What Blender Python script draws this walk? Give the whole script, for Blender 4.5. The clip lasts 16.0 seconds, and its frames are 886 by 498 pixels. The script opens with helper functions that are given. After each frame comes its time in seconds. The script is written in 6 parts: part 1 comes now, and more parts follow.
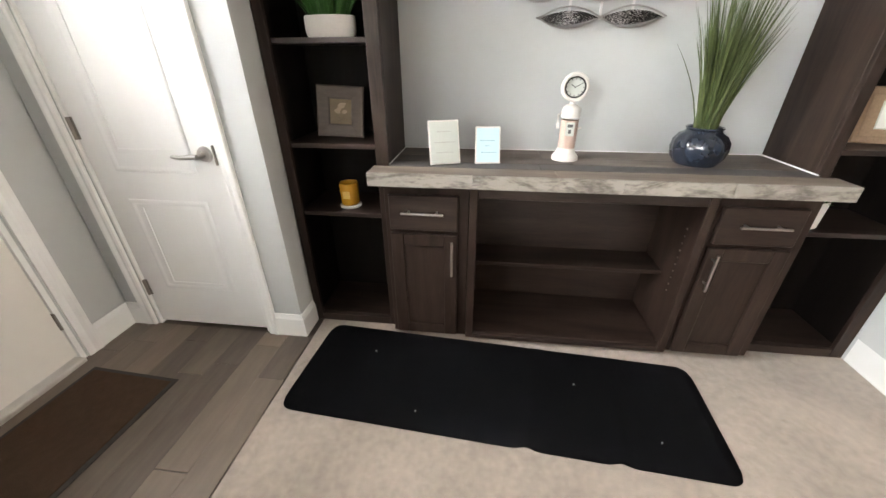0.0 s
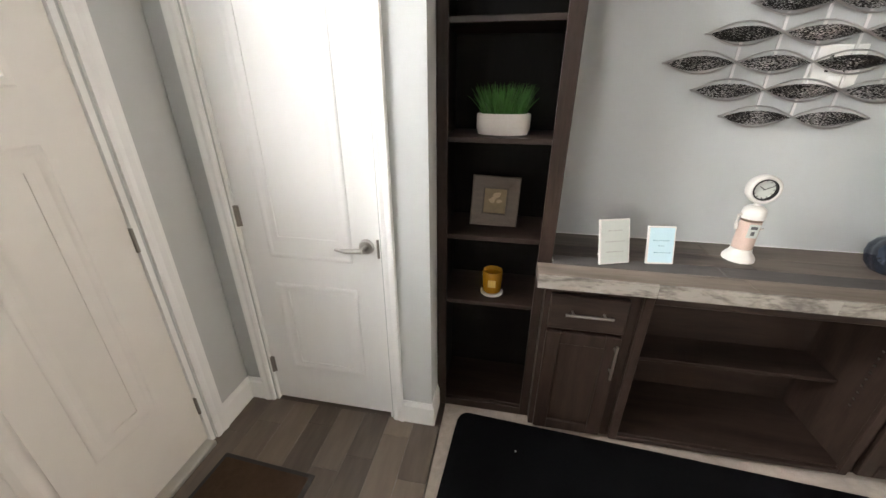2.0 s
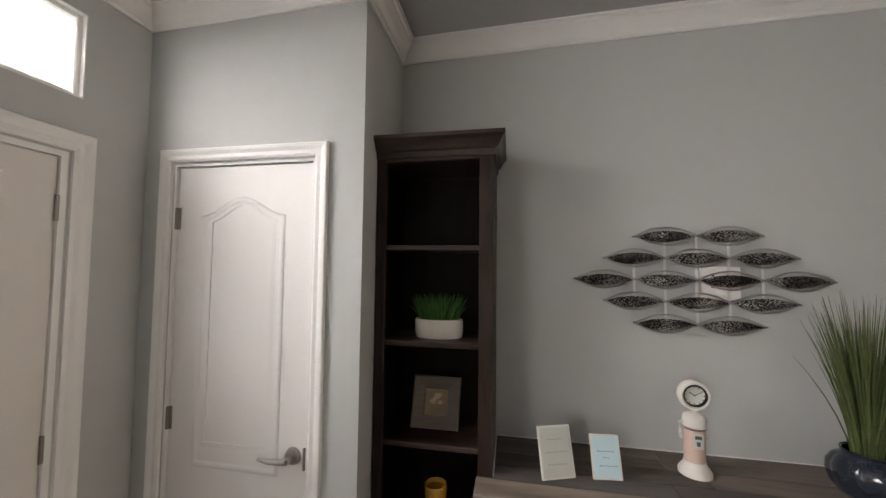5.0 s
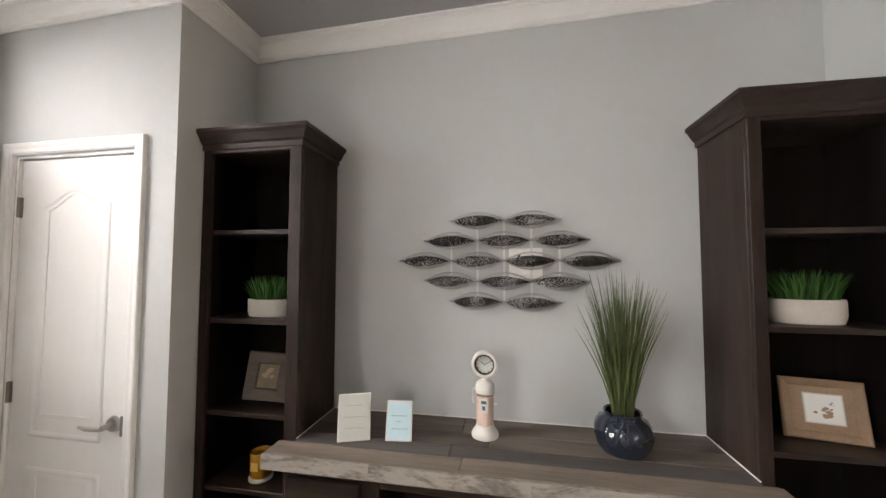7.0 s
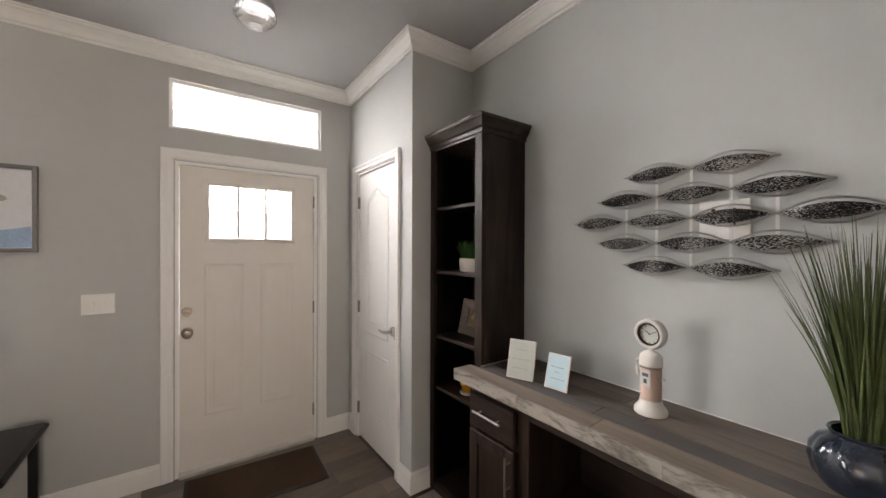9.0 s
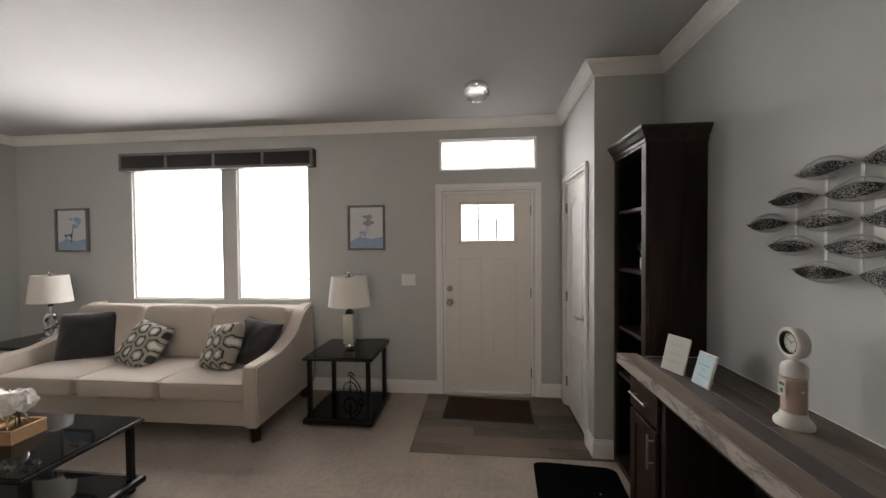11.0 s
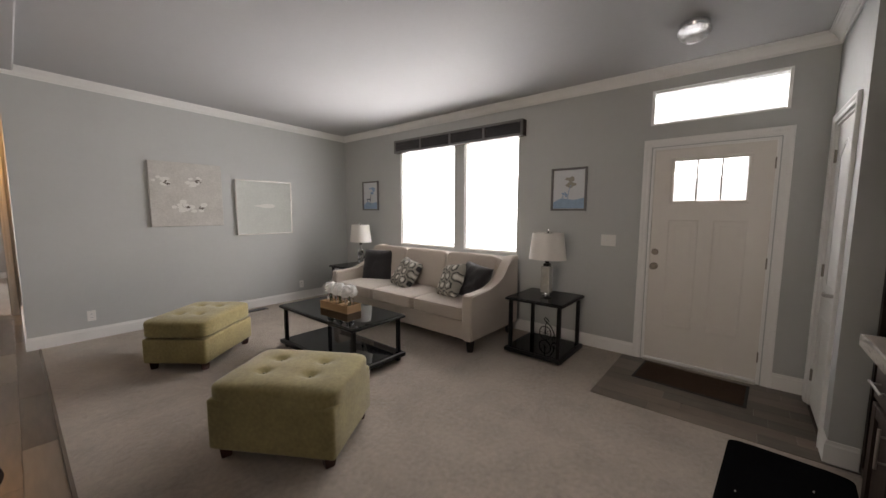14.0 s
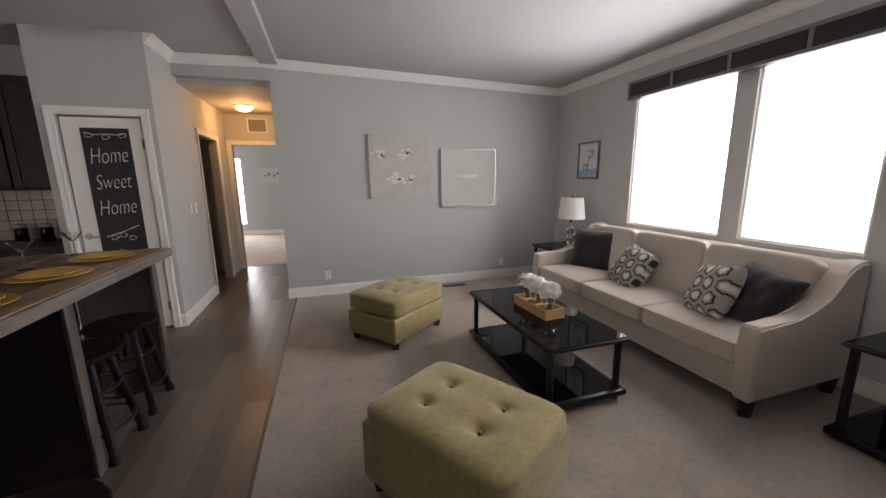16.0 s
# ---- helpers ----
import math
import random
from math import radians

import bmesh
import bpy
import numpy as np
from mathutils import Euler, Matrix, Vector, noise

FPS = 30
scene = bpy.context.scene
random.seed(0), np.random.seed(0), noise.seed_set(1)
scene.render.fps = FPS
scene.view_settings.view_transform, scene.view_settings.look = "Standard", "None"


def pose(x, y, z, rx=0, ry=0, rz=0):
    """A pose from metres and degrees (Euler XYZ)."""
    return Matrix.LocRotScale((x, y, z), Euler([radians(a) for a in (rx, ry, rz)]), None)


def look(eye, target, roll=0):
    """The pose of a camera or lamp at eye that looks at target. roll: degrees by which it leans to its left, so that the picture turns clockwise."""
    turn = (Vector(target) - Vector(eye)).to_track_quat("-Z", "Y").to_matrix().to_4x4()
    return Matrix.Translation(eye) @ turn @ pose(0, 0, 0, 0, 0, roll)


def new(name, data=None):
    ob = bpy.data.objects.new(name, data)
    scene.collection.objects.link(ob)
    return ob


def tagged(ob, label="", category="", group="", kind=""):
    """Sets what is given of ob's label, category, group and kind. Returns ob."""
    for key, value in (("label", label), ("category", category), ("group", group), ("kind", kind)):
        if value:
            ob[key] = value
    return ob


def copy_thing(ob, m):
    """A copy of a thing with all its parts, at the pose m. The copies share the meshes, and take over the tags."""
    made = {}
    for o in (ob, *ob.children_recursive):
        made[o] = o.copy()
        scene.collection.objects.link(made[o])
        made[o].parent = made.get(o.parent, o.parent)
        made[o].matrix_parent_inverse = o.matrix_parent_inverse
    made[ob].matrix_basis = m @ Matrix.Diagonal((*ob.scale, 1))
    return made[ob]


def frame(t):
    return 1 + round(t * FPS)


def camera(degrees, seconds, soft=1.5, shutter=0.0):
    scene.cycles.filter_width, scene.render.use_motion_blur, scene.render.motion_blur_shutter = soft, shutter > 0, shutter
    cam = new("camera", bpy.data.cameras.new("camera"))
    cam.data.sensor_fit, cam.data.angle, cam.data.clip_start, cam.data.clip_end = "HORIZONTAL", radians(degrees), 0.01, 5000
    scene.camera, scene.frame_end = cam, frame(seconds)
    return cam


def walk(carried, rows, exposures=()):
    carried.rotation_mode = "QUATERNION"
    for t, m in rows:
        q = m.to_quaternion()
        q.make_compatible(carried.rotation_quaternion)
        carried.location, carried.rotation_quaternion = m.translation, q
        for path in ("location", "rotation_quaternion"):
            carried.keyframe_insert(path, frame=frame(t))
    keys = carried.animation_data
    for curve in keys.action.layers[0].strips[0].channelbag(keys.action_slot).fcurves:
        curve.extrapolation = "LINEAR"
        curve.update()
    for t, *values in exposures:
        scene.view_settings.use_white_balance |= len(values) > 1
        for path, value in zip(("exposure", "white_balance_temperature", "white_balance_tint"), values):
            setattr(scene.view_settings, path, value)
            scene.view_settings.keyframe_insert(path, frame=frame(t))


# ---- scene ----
cam = camera(101.7, 16.0)
PATH = [
    (0, (1.873, -1.815, 1.276), (1.659, -0.064, 0.334), -0.3),
    (0.5, (1.66, -1.721, 1.269), (1.442, 0.019, 0.309), -0.2),
    (1, (1.47, -1.659, 1.301), (1.224, 0.073, 0.332), 0.0),
    (1.5, (1.335, -1.673, 1.417), (1.046, 0.048, 0.44), 0.0),
    (2, (1.266, -1.699, 1.516), (0.935, 0.093, 0.692), 0.2),
    (2.5, (1.235, -1.714, 1.58), (0.886, 0.16, 0.977), 0.3),
    (3, (1.242, -1.74, 1.663), (0.876, 0.2, 1.343), 0.5),
    (5.5, (1.689, -1.717, 1.636), (1.319, 0.246, 1.738), 0.5),
    (6, (1.887, -1.76, 1.633), (1.513, 0.202, 1.734), 0.4),
    (6.5, (2.089, -1.768, 1.633), (1.73, 0.197, 1.735), 0.2),
    (7, (2.312, -1.698, 1.571), (1.959, 0.269, 1.667), 0.1),
    (7.5, (2.489, -1.668, 1.53), (2.113, 0.294, 1.633), 0.2),
    (8, (2.571, -1.712, 1.466), (1.944, 0.186, 1.522), 0.3),
    (8.5, (2.661, -1.684, 1.461), (1.544, -0.025, 1.486), 0.6),
    (9, (2.851, -1.576, 1.482), (1.228, -0.407, 1.475), 0.2),
    (9.5, (3.098, -1.502, 1.476), (1.24, -0.762, 1.476), 0.2),
    (10, (3.291, -1.453, 1.512), (1.311, -1.17, 1.492), -0.1),
    (12.5, (3.823, -0.971, 1.534), (1.867, -1.388, 1.517), 0.2),
    (13, (3.839, -0.927, 1.476), (1.928, -1.517, 1.462), 0.3),
    (13.5, (3.899, -0.896, 1.419), (2.129, -1.826, 1.355), 0.3),
    (14, (3.917, -0.919, 1.433), (2.388, -2.191, 1.228), 0.2),
    (14.5, (3.894, -1.103, 1.432), (2.621, -2.609, 1.1), -0.2),
    (15, (3.747, -1.307, 1.473), (2.697, -2.962, 1.075), -0.5),
    (15.5, (3.547, -1.57, 1.481), (2.693, -3.336, 1.092), -0.5),
    (16, (3.364, -1.649, 1.465), (2.766, -3.52, 1.088), -0.7),
]
EXPOSURES = [(0, 1.06, 6900, 13), (1.5, 0.84, 6900, 13), (3.0, 0.3, 7000, 15), (5.5, -0.38, 7250, 18), (6.3, 0.05, 7200, 17), (8.0, 0.33, 7200, 18), (9.0, 0.08, 7200, 18), (10.0, -0.42, 7200, 17), (12.5, -0.7, 7150, 18), (13.5, -0.65, 7150, 18), (14.0, -0.8, 7100, 18), (14.7, -0.84, 7080, 18), (16.0, -0.80, 7050, 18)]
walk(cam, [(t, look(*p)) for t, *p in PATH], EXPOSURES)

# ---- world and light ----
world = bpy.data.worlds.new("sky")
scene.world = world
world.use_nodes = True
wn = world.node_tree.nodes
sky = wn.new("ShaderNodeTexSky")
sky.sky_type = "NISHITA"
sky.sun_disc = False
sky.sun_elevation = radians(11.2)
sky.sun_rotation = radians(206.6)
sky.dust_density = 3.0
world.node_tree.links.new(sky.outputs[0], wn["Background"].inputs[0])
wn["Background"].inputs[1].default_value = 0.15


def sun_lamp():
    d = bpy.data.lights.new("sun", "SUN")
    d.energy, d.angle, d.color = 1.3, radians(10), (1.0, 0.98, 0.96)
    ob = new("sun", d)
    ob.matrix_world = look((-10, -20, 4.4), (0, 0, 0))
    return ob


def area_lamp(name, eye, target, w, h, watts, color=(1, 1, 1), spread=180):
    """A lamp that stands in for the sky seen through an opening."""
    d = bpy.data.lights.new(name, "AREA")
    d.shape, d.size, d.size_y, d.energy, d.color, d.spread = "RECTANGLE", w, h, watts, color, radians(spread)
    ob = new(name, d)
    ob.matrix_world = look(eye, target)
    return ob


def point_lamp(name, at, watts, color, radius):
    d = bpy.data.lights.new(name, "POINT")
    d.energy, d.color, d.shadow_soft_size = watts, color, radius
    ob = new(name, d)
    ob.location = at
    return ob


DAY = (0.92, 0.97, 1.0)
sun_lamp()
# sky light in the openings of the front wall, mostly downward, and the glow that the bright porch throws up
area_lamp("window_daylight", (-0.24, -4.503, 1.66), (1.76, -4.503, 1.34), 1.05, 1.42, 70, DAY, 178)
area_lamp("window_daylight", (-0.24, -3.415, 1.66), (1.76, -3.415, 1.34), 0.80, 1.42, 54, DAY, 178)
area_lamp("porch_bounce", (-0.30, -4.503, 1.15), (0.9, -4.503, 2.45), 1.0, 0.6, 13, DAY, 80)
area_lamp("porch_bounce", (-0.30, -3.415, 1.15), (0.9, -3.415, 2.45), 0.76, 0.6, 10, DAY, 80)
area_lamp("transom_daylight", (-0.36, -1.22, 2.58), (0.7, -0.75, 1.98), 0.98, 0.34, 40, DAY, 150)
area_lamp("door_lite_daylight", (-0.36, -1.20, 1.93), (0.7, -0.80, 1.25), 0.58, 0.38, 22, DAY, 150)
# added fill through two unseen kitchen windows, and sky in the bedroom window
area_lamp("kitchen_fill", (8.15, -1.25, 1.6), (4, -3.6, 1.75), 1.7, 1.2, 52, (1.0, 0.88, 0.77), 140)
area_lamp("dining_fill", (6.1, 0.13, 1.6), (6.1, -4, 1.6), 1.4, 1.0, 10, DAY)
area_lamp("bedroom_daylight", (6.05, -13.05, 1.2), (6.05, -10, 1.2), 1.1, 1.8, 220, DAY)
point_lamp("hall_bulb", (4.40, -7.75, 2.36), 23, (1.0, 0.50, 0.17), 0.08)


# ---- materials ----
def mat(name, color, rough=0.5, metal=0.0, var=0.08, scale=6.0, bump=0.0, bscale=60.0, stretch=(1, 1, 1), sheen=0.0,
        spec=0.5, coat=0.0, rand=0.0, emit=0.0, coarse=0.0):
    """A surface with variation at two scales and a fine relief."""
    m = bpy.data.materials.new(name)
    m.use_nodes = True
    nt = m.node_tree
    n, l = nt.nodes, nt.links
    b = n["Principled BSDF"]
    b.inputs["Roughness"].default_value = rough
    b.inputs["Metallic"].default_value = metal
    b.inputs["Specular IOR Level"].default_value = spec
    b.inputs["Sheen Weight"].default_value = sheen
    b.inputs["Coat Weight"].default_value = coat
    tc = n.new("ShaderNodeTexCoord")
    mp = n.new("ShaderNodeMapping")
    mp.inputs["Scale"].default_value = stretch
    l.new(tc.outputs["Object"], mp.inputs[0])
    n1 = n.new("ShaderNodeTexNoise")
    n1.inputs["Scale"].default_value = scale
    n1.inputs["Detail"].default_value = 6
    n2 = n.new("ShaderNodeTexNoise")
    n2.inputs["Scale"].default_value = scale * 9
    n2.inputs["Detail"].default_value = 3
    l.new(mp.outputs[0], n1.inputs[0])
    l.new(mp.outputs[0], n2.inputs[0])
    add = n.new("ShaderNodeMath")
    add.operation = "ADD"
    l.new(n1.outputs[0], add.inputs[0])
    l.new(n2.outputs[0], add.inputs[1])
    src = add.outputs[0]
    if rand:
        oi = n.new("ShaderNodeObjectInfo")
        r = n.new("ShaderNodeMath")
        r.operation = "MULTIPLY_ADD"
        r.inputs[1].default_value = rand
        l.new(oi.outputs["Random"], r.inputs[0])
        l.new(src, r.inputs[2])
        sub = n.new("ShaderNodeMath")
        sub.operation = "SUBTRACT"
        sub.inputs[1].default_value = rand / 2
        l.new(r.outputs[0], sub.inputs[0])
        src = sub.outputs[0]
    mr = n.new("ShaderNodeMapRange")
    mr.inputs[1].default_value, mr.inputs[2].default_value = 0.4, 1.6
    mr.inputs[3].default_value, mr.inputs[4].default_value = 1 - var, 1 + var
    mr.clamp = False
    l.new(src, mr.inputs[0])
    vm = n.new("ShaderNodeVectorMath")
    vm.operation = "SCALE"
    vm.inputs[0].default_value = color[:3]
    l.new(mr.outputs[0], vm.inputs["Scale"])
    l.new(vm.outputs[0], b.inputs["Base Color"])
    if bump:
        n3 = n.new("ShaderNodeTexNoise")
        n3.inputs["Scale"].default_value = bscale
        n3.inputs["Detail"].default_value = 4
        l.new(mp.outputs[0], n3.inputs[0])
        bp = n.new("ShaderNodeBump")
        bp.inputs["Strength"].default_value = bump
        bp.inputs["Distance"].default_value = 0.006
        l.new(n3.outputs[0], bp.inputs["Height"])
        l.new(bp.outputs[0], b.inputs["Normal"])
    if emit:
        b.inputs["Emission Color"].default_value = (*color[:3], 1)
        b.inputs["Emission Strength"].default_value = emit
    return m


def wood(name, dark, light, axis="x", rough=0.45, ring=9.0, rand=0.0, bump=0.15, contrast=(0.3, 0.75), sheen=0.5, swirl=1.2, along=0.12):
    """Wood whose grain runs along one axis of the object."""
    m = bpy.data.materials.new(name)
    m.use_nodes = True
    nt = m.node_tree
    n, l = nt.nodes, nt.links
    b = n["Principled BSDF"]
    b.inputs["Roughness"].default_value = rough
    b.inputs["Specular IOR Level"].default_value = sheen
    tc = n.new("ShaderNodeTexCoord")
    oi = n.new("ShaderNodeObjectInfo")
    off = n.new("ShaderNodeVectorMath")
    off.operation = "SCALE"
    off.inputs[0].default_value = (37.0, 23.0, 11.0)
    l.new(oi.outputs["Random"], off.inputs["Scale"])
    mv = n.new("ShaderNodeVectorMath")
    mv.operation = "ADD"
    l.new(tc.outputs["Object"], mv.inputs[0])
    l.new(off.outputs[0], mv.inputs[1])
    mp = n.new("ShaderNodeMapping")
    s = {"x": (along, 1, 1), "y": (1, along, 1), "z": (1, 1, along)}[axis]
    mp.inputs["Scale"].default_value = s
    l.new(mv.outputs[0], mp.inputs[0])
    n1 = n.new("ShaderNodeTexNoise")
    n1.inputs["Scale"].default_value = ring
    n1.inputs["Detail"].default_value = 8
    n1.inputs["Distortion"].default_value = swirl
    l.new(mp.outputs[0], n1.inputs[0])
    n2 = n.new("ShaderNodeTexNoise")
    n2.inputs["Scale"].default_value = ring * 12
    n2.inputs["Detail"].default_value = 4
    l.new(mp.outputs[0], n2.inputs[0])
    mix = n.new("ShaderNodeMath")
    mix.operation = "MULTIPLY_ADD"
    mix.inputs[1].default_value = 0.35
    l.new(n2.outputs[0], mix.inputs[0])
    l.new(n1.outputs[0], mix.inputs[2])
    sub = n.new("ShaderNodeMath")
    sub.operation = "MULTIPLY_ADD"
    sub.inputs[1].default_value = rand
    l.new(oi.outputs["Random"], sub.inputs[0])
    l.new(mix.outputs[0], sub.inputs[2])
    cr = n.new("ShaderNodeValToRGB")
    cr.color_ramp.elements[0].position = contrast[0] + 0.17 + rand * 0.2
    cr.color_ramp.elements[1].position = contrast[1] + 0.17 + rand * 0.6
    cr.color_ramp.elements[0].color = (*dark, 1)
    cr.color_ramp.elements[1].color = (*light, 1)
    l.new(sub.outputs[0], cr.inputs[0])
    l.new(cr.outputs[0], b.inputs["Base Color"])
    bp = n.new("ShaderNodeBump")
    bp.inputs["Strength"].default_value = bump
    bp.inputs["Distance"].default_value = 0.003
    l.new(mix.outputs[0], bp.inputs["Height"])
    l.new(bp.outputs[0], b.inputs["Normal"])
    return m


def hammered(name, dark, light, scale):
    """Antiqued metal: glints on hammered dimples put into the colour, dark patina between them."""
    m = bpy.data.materials.new(name)
    m.use_nodes = True
    n, l = m.node_tree.nodes, m.node_tree.links
    b = n["Principled BSDF"]
    b.inputs["Metallic"].default_value = 0.9
    b.inputs["Roughness"].default_value = 0.3
    tc = n.new("ShaderNodeTexCoord")
    mp = n.new("ShaderNodeMapping")
    mp.inputs["Scale"].default_value = (0.32, 0.5, 1.5)
    mp.inputs["Rotation"].default_value = (0, radians(-18), 0)
    l.new(tc.outputs["Object"], mp.inputs[0])
    v = n.new("ShaderNodeTexVoronoi")
    v.inputs["Scale"].default_value = scale
    l.new(mp.outputs[0], v.inputs["Vector"])
    n1 = n.new("ShaderNodeTexNoise")
    n1.inputs["Scale"].default_value = 9
    l.new(tc.outputs["Object"], n1.inputs[0])
    ad = n.new("ShaderNodeMath")
    ad.operation = "ADD"
    l.new(v.outputs["Distance"], ad.inputs[0])
    l.new(n1.outputs[0], ad.inputs[1])
    cr = n.new("ShaderNodeValToRGB")
    cr.color_ramp.elements[0].position = 0.72
    cr.color_ramp.elements[1].position = 1.0
    cr.color_ramp.elements[0].color = (*light, 1)
    cr.color_ramp.elements[1].color = (*dark, 1)
    l.new(ad.outputs[0], cr.inputs[0])
    l.new(cr.outputs[0], b.inputs["Base Color"])
    bp = n.new("ShaderNodeBump")
    bp.inputs["Strength"].default_value = 0.7
    bp.inputs["Distance"].default_value = 0.004
    l.new(v.outputs["Distance"], bp.inputs["Height"])
    l.new(bp.outputs[0], b.inputs["Normal"])
    return m


def glass(name, color=(1, 1, 1), rough=0.0):
    m = bpy.data.materials.new(name)
    m.use_nodes = True
    b = m.node_tree.nodes["Principled BSDF"]
    b.inputs["Base Color"].default_value = (*color, 1)
    b.inputs["Roughness"].default_value = rough
    b.inputs["Transmission Weight"].default_value = 1.0
    b.inputs["IOR"].default_value = 1.45
    return m


M_WALL = mat("wall_paint", (0.495, 0.51, 0.50), 0.75, var=0.03, scale=2.0, bump=0.12, bscale=160)
M_CEIL = mat("ceiling_paint", (0.46, 0.46, 0.465), 0.68, var=0.03, scale=3.0, bump=0.25, bscale=220)
M_TRIM = mat("white_trim", (0.82, 0.82, 0.80), 0.4, var=0.02, scale=3.0, bump=0.02, bscale=90)
M_DOOR = mat("white_door", (0.80, 0.80, 0.78), 0.55, var=0.025, scale=2.0, bump=0.05, bscale=140, stretch=(1, 1, 0.15))
M_FDOOR = mat("front_door_paint", (0.74, 0.71, 0.66), 0.45, var=0.03, scale=2.0, bump=0.05, bscale=140)
M_CARPET = mat("carpet", (0.43, 0.36, 0.297), 0.95, var=0.36, scale=3.4, bump=1.0, bscale=330, sheen=0.3, spec=0.1)
M_VINYL = mat("vinyl_plank", (0.138, 0.106, 0.081), 0.28, var=0.40, scale=3.2, rand=1.3, bump=0.04, bscale=40, stretch=(1, 0.16, 1))
M_GROUT = mat("plank_gap", (0.085, 0.066, 0.052), 0.6)
M_ESP = wood("espresso_wood", (0.0135, 0.0078, 0.0058), (0.043, 0.027, 0.0208), "z", 0.45, 12, bump=0.12, sheen=0.22)
M_ESPH = wood("espresso_wood_flat", (0.0135, 0.0078, 0.0058), (0.043, 0.027, 0.0208), "x", 0.42, 12, bump=0.12, sheen=0.35)
# Espresso darkened for the shade inside the bookcases.
M_ESPSHADE = wood("espresso_inside_shaded", (0.004, 0.0027, 0.0024), (0.009, 0.0062, 0.0053), "z", 0.6, 8, bump=0.05, sheen=0.15)
M_TOP = wood("brown_grey_plank", (0.045, 0.034, 0.028), (0.165, 0.132, 0.108), "x", 0.5, 7, rand=0.5, bump=0.25, sheen=0.3)
M_TOPD = wood("charcoal_plank", (0.036, 0.032, 0.031), (0.10, 0.088, 0.083), "x", 0.5, 7, rand=0.3, bump=0.25, sheen=0.3)
M_TOPL = wood("pale_brown_plank", (0.10, 0.075, 0.058), (0.26, 0.21, 0.168), "x", 0.55, 8, rand=0.2, bump=0.3, sheen=0.3)
M_FASCIA = wood("grey_plank_edge", (0.125, 0.108, 0.092), (0.30, 0.272, 0.236), "x", 0.6, 12, bump=0.5, contrast=(0.33, 0.56), swirl=3.0, along=0.35)
M_BAR = wood("rustic_bar_top", (0.06, 0.036, 0.023), (0.27, 0.185, 0.122), "y", 0.38, 8, rand=0.5, bump=0.3)
# Leg faces, darkened for the shade under the bar.
M_BARLEG = wood("bar_leg_shaded", (0.010, 0.0075, 0.006), (0.032, 0.025, 0.021), "z", 0.6, 8, bump=0.3)
M_BARLIP = wood("weathered_bar_lip", (0.06, 0.05, 0.042), (0.21, 0.18, 0.152), "y", 0.65, 9, bump=0.6)
# Leg front edges, lightened as if lit.
M_BARLIT = wood("bar_leg_lit_edge", (0.05, 0.039, 0.032), (0.15, 0.122, 0.10), "z", 0.6, 8, bump=0.3)
M_RUG = mat("black_rug", (0.005, 0.005, 0.0056), 1.0, var=0.3, scale=8, bump=0.6, bscale=400, spec=0.02)
M_MAT = mat("brown_mat", (0.062, 0.037, 0.023), 0.95, var=0.3, scale=40, bump=1.0, bscale=300, spec=0.1)
M_RUBBER = mat("black_rubber", (0.018, 0.015, 0.013), 0.7)
M_NICKEL = mat("brushed_nickel", (0.48, 0.46, 0.44), 0.28, 1.0, var=0.05, scale=20)
M_KNOB = mat("satin_bronze", (0.30, 0.265, 0.225), 0.32, 1.0, var=0.05, scale=20)
M_HINGE = mat("hinge_metal", (0.28, 0.26, 0.23), 0.4, 1.0)
M_CHROME = mat("chrome", (0.72, 0.72, 0.73), 0.16, 1.0, var=0.02)
M_SOFA = mat("beige_linen", (0.53, 0.465, 0.405), 0.9, var=0.07, scale=30, bump=0.5, bscale=420, sheen=0.3, spec=0.2)
M_SOFAD = mat("sofa_welt", (0.40, 0.35, 0.30), 0.9, var=0.07, scale=30, sheen=0.2)
M_FOOT = mat("cherry_foot", (0.06, 0.018, 0.012), 0.4, var=0.3, scale=30)
M_PILLOWD = mat("charcoal_cloth", (0.032, 0.029, 0.031), 0.9, var=0.15, scale=40, bump=0.5, bscale=400, sheen=0.4, spec=0.2)
M_PC = mat("pattern_cream", (0.68, 0.66, 0.60), 0.9, var=0.06, scale=40, bump=0.3, bscale=400)
M_PK = mat("pattern_black", (0.03, 0.03, 0.03), 0.9, var=0.1, scale=40, bump=0.3, bscale=400)
M_PG = mat("pattern_grey", (0.35, 0.33, 0.285), 0.9, var=0.1, scale=40, bump=0.3, bscale=400)
M_OTT = mat("olive_velvet", (0.33, 0.27, 0.118), 0.8, var=0.4, scale=5, bump=0.2, bscale=250, sheen=0.3, spec=0.2)
M_OTTD = mat("olive_button", (0.20, 0.18, 0.07), 0.8, var=0.1, scale=9, sheen=0.5)
M_DLEG = mat("dark_leg", (0.025, 0.016, 0.013), 0.4, var=0.2, scale=12)
M_BLACK = mat("black_frame", (0.009, 0.0085, 0.0085), 0.35, var=0.15, scale=14, spec=0.25)
M_BGLASS = mat("black_glass", (0.004, 0.004, 0.0045), 0.03, var=0.05, spec=0.25)
M_SHADE = mat("lamp_shade", (0.80, 0.78, 0.73), 0.85, var=0.03, scale=30, bump=0.2, bscale=300)
M_GLASS = glass("clear_glass")
M_SILVER = mat("mercury_glass", (0.74, 0.74, 0.73), 0.2, 0.55, var=0.3, scale=22, bump=0.25, bscale=60)
M_WHITE = mat("white_enamel", (0.70, 0.67, 0.62), 0.35, var=0.04, scale=10)
M_PAPER = mat("paper", (0.56, 0.585, 0.535), 0.7, var=0.05)
M_BLUE = mat("pale_blue_card", (0.52, 0.70, 0.76), 0.6, var=0.06, scale=14)
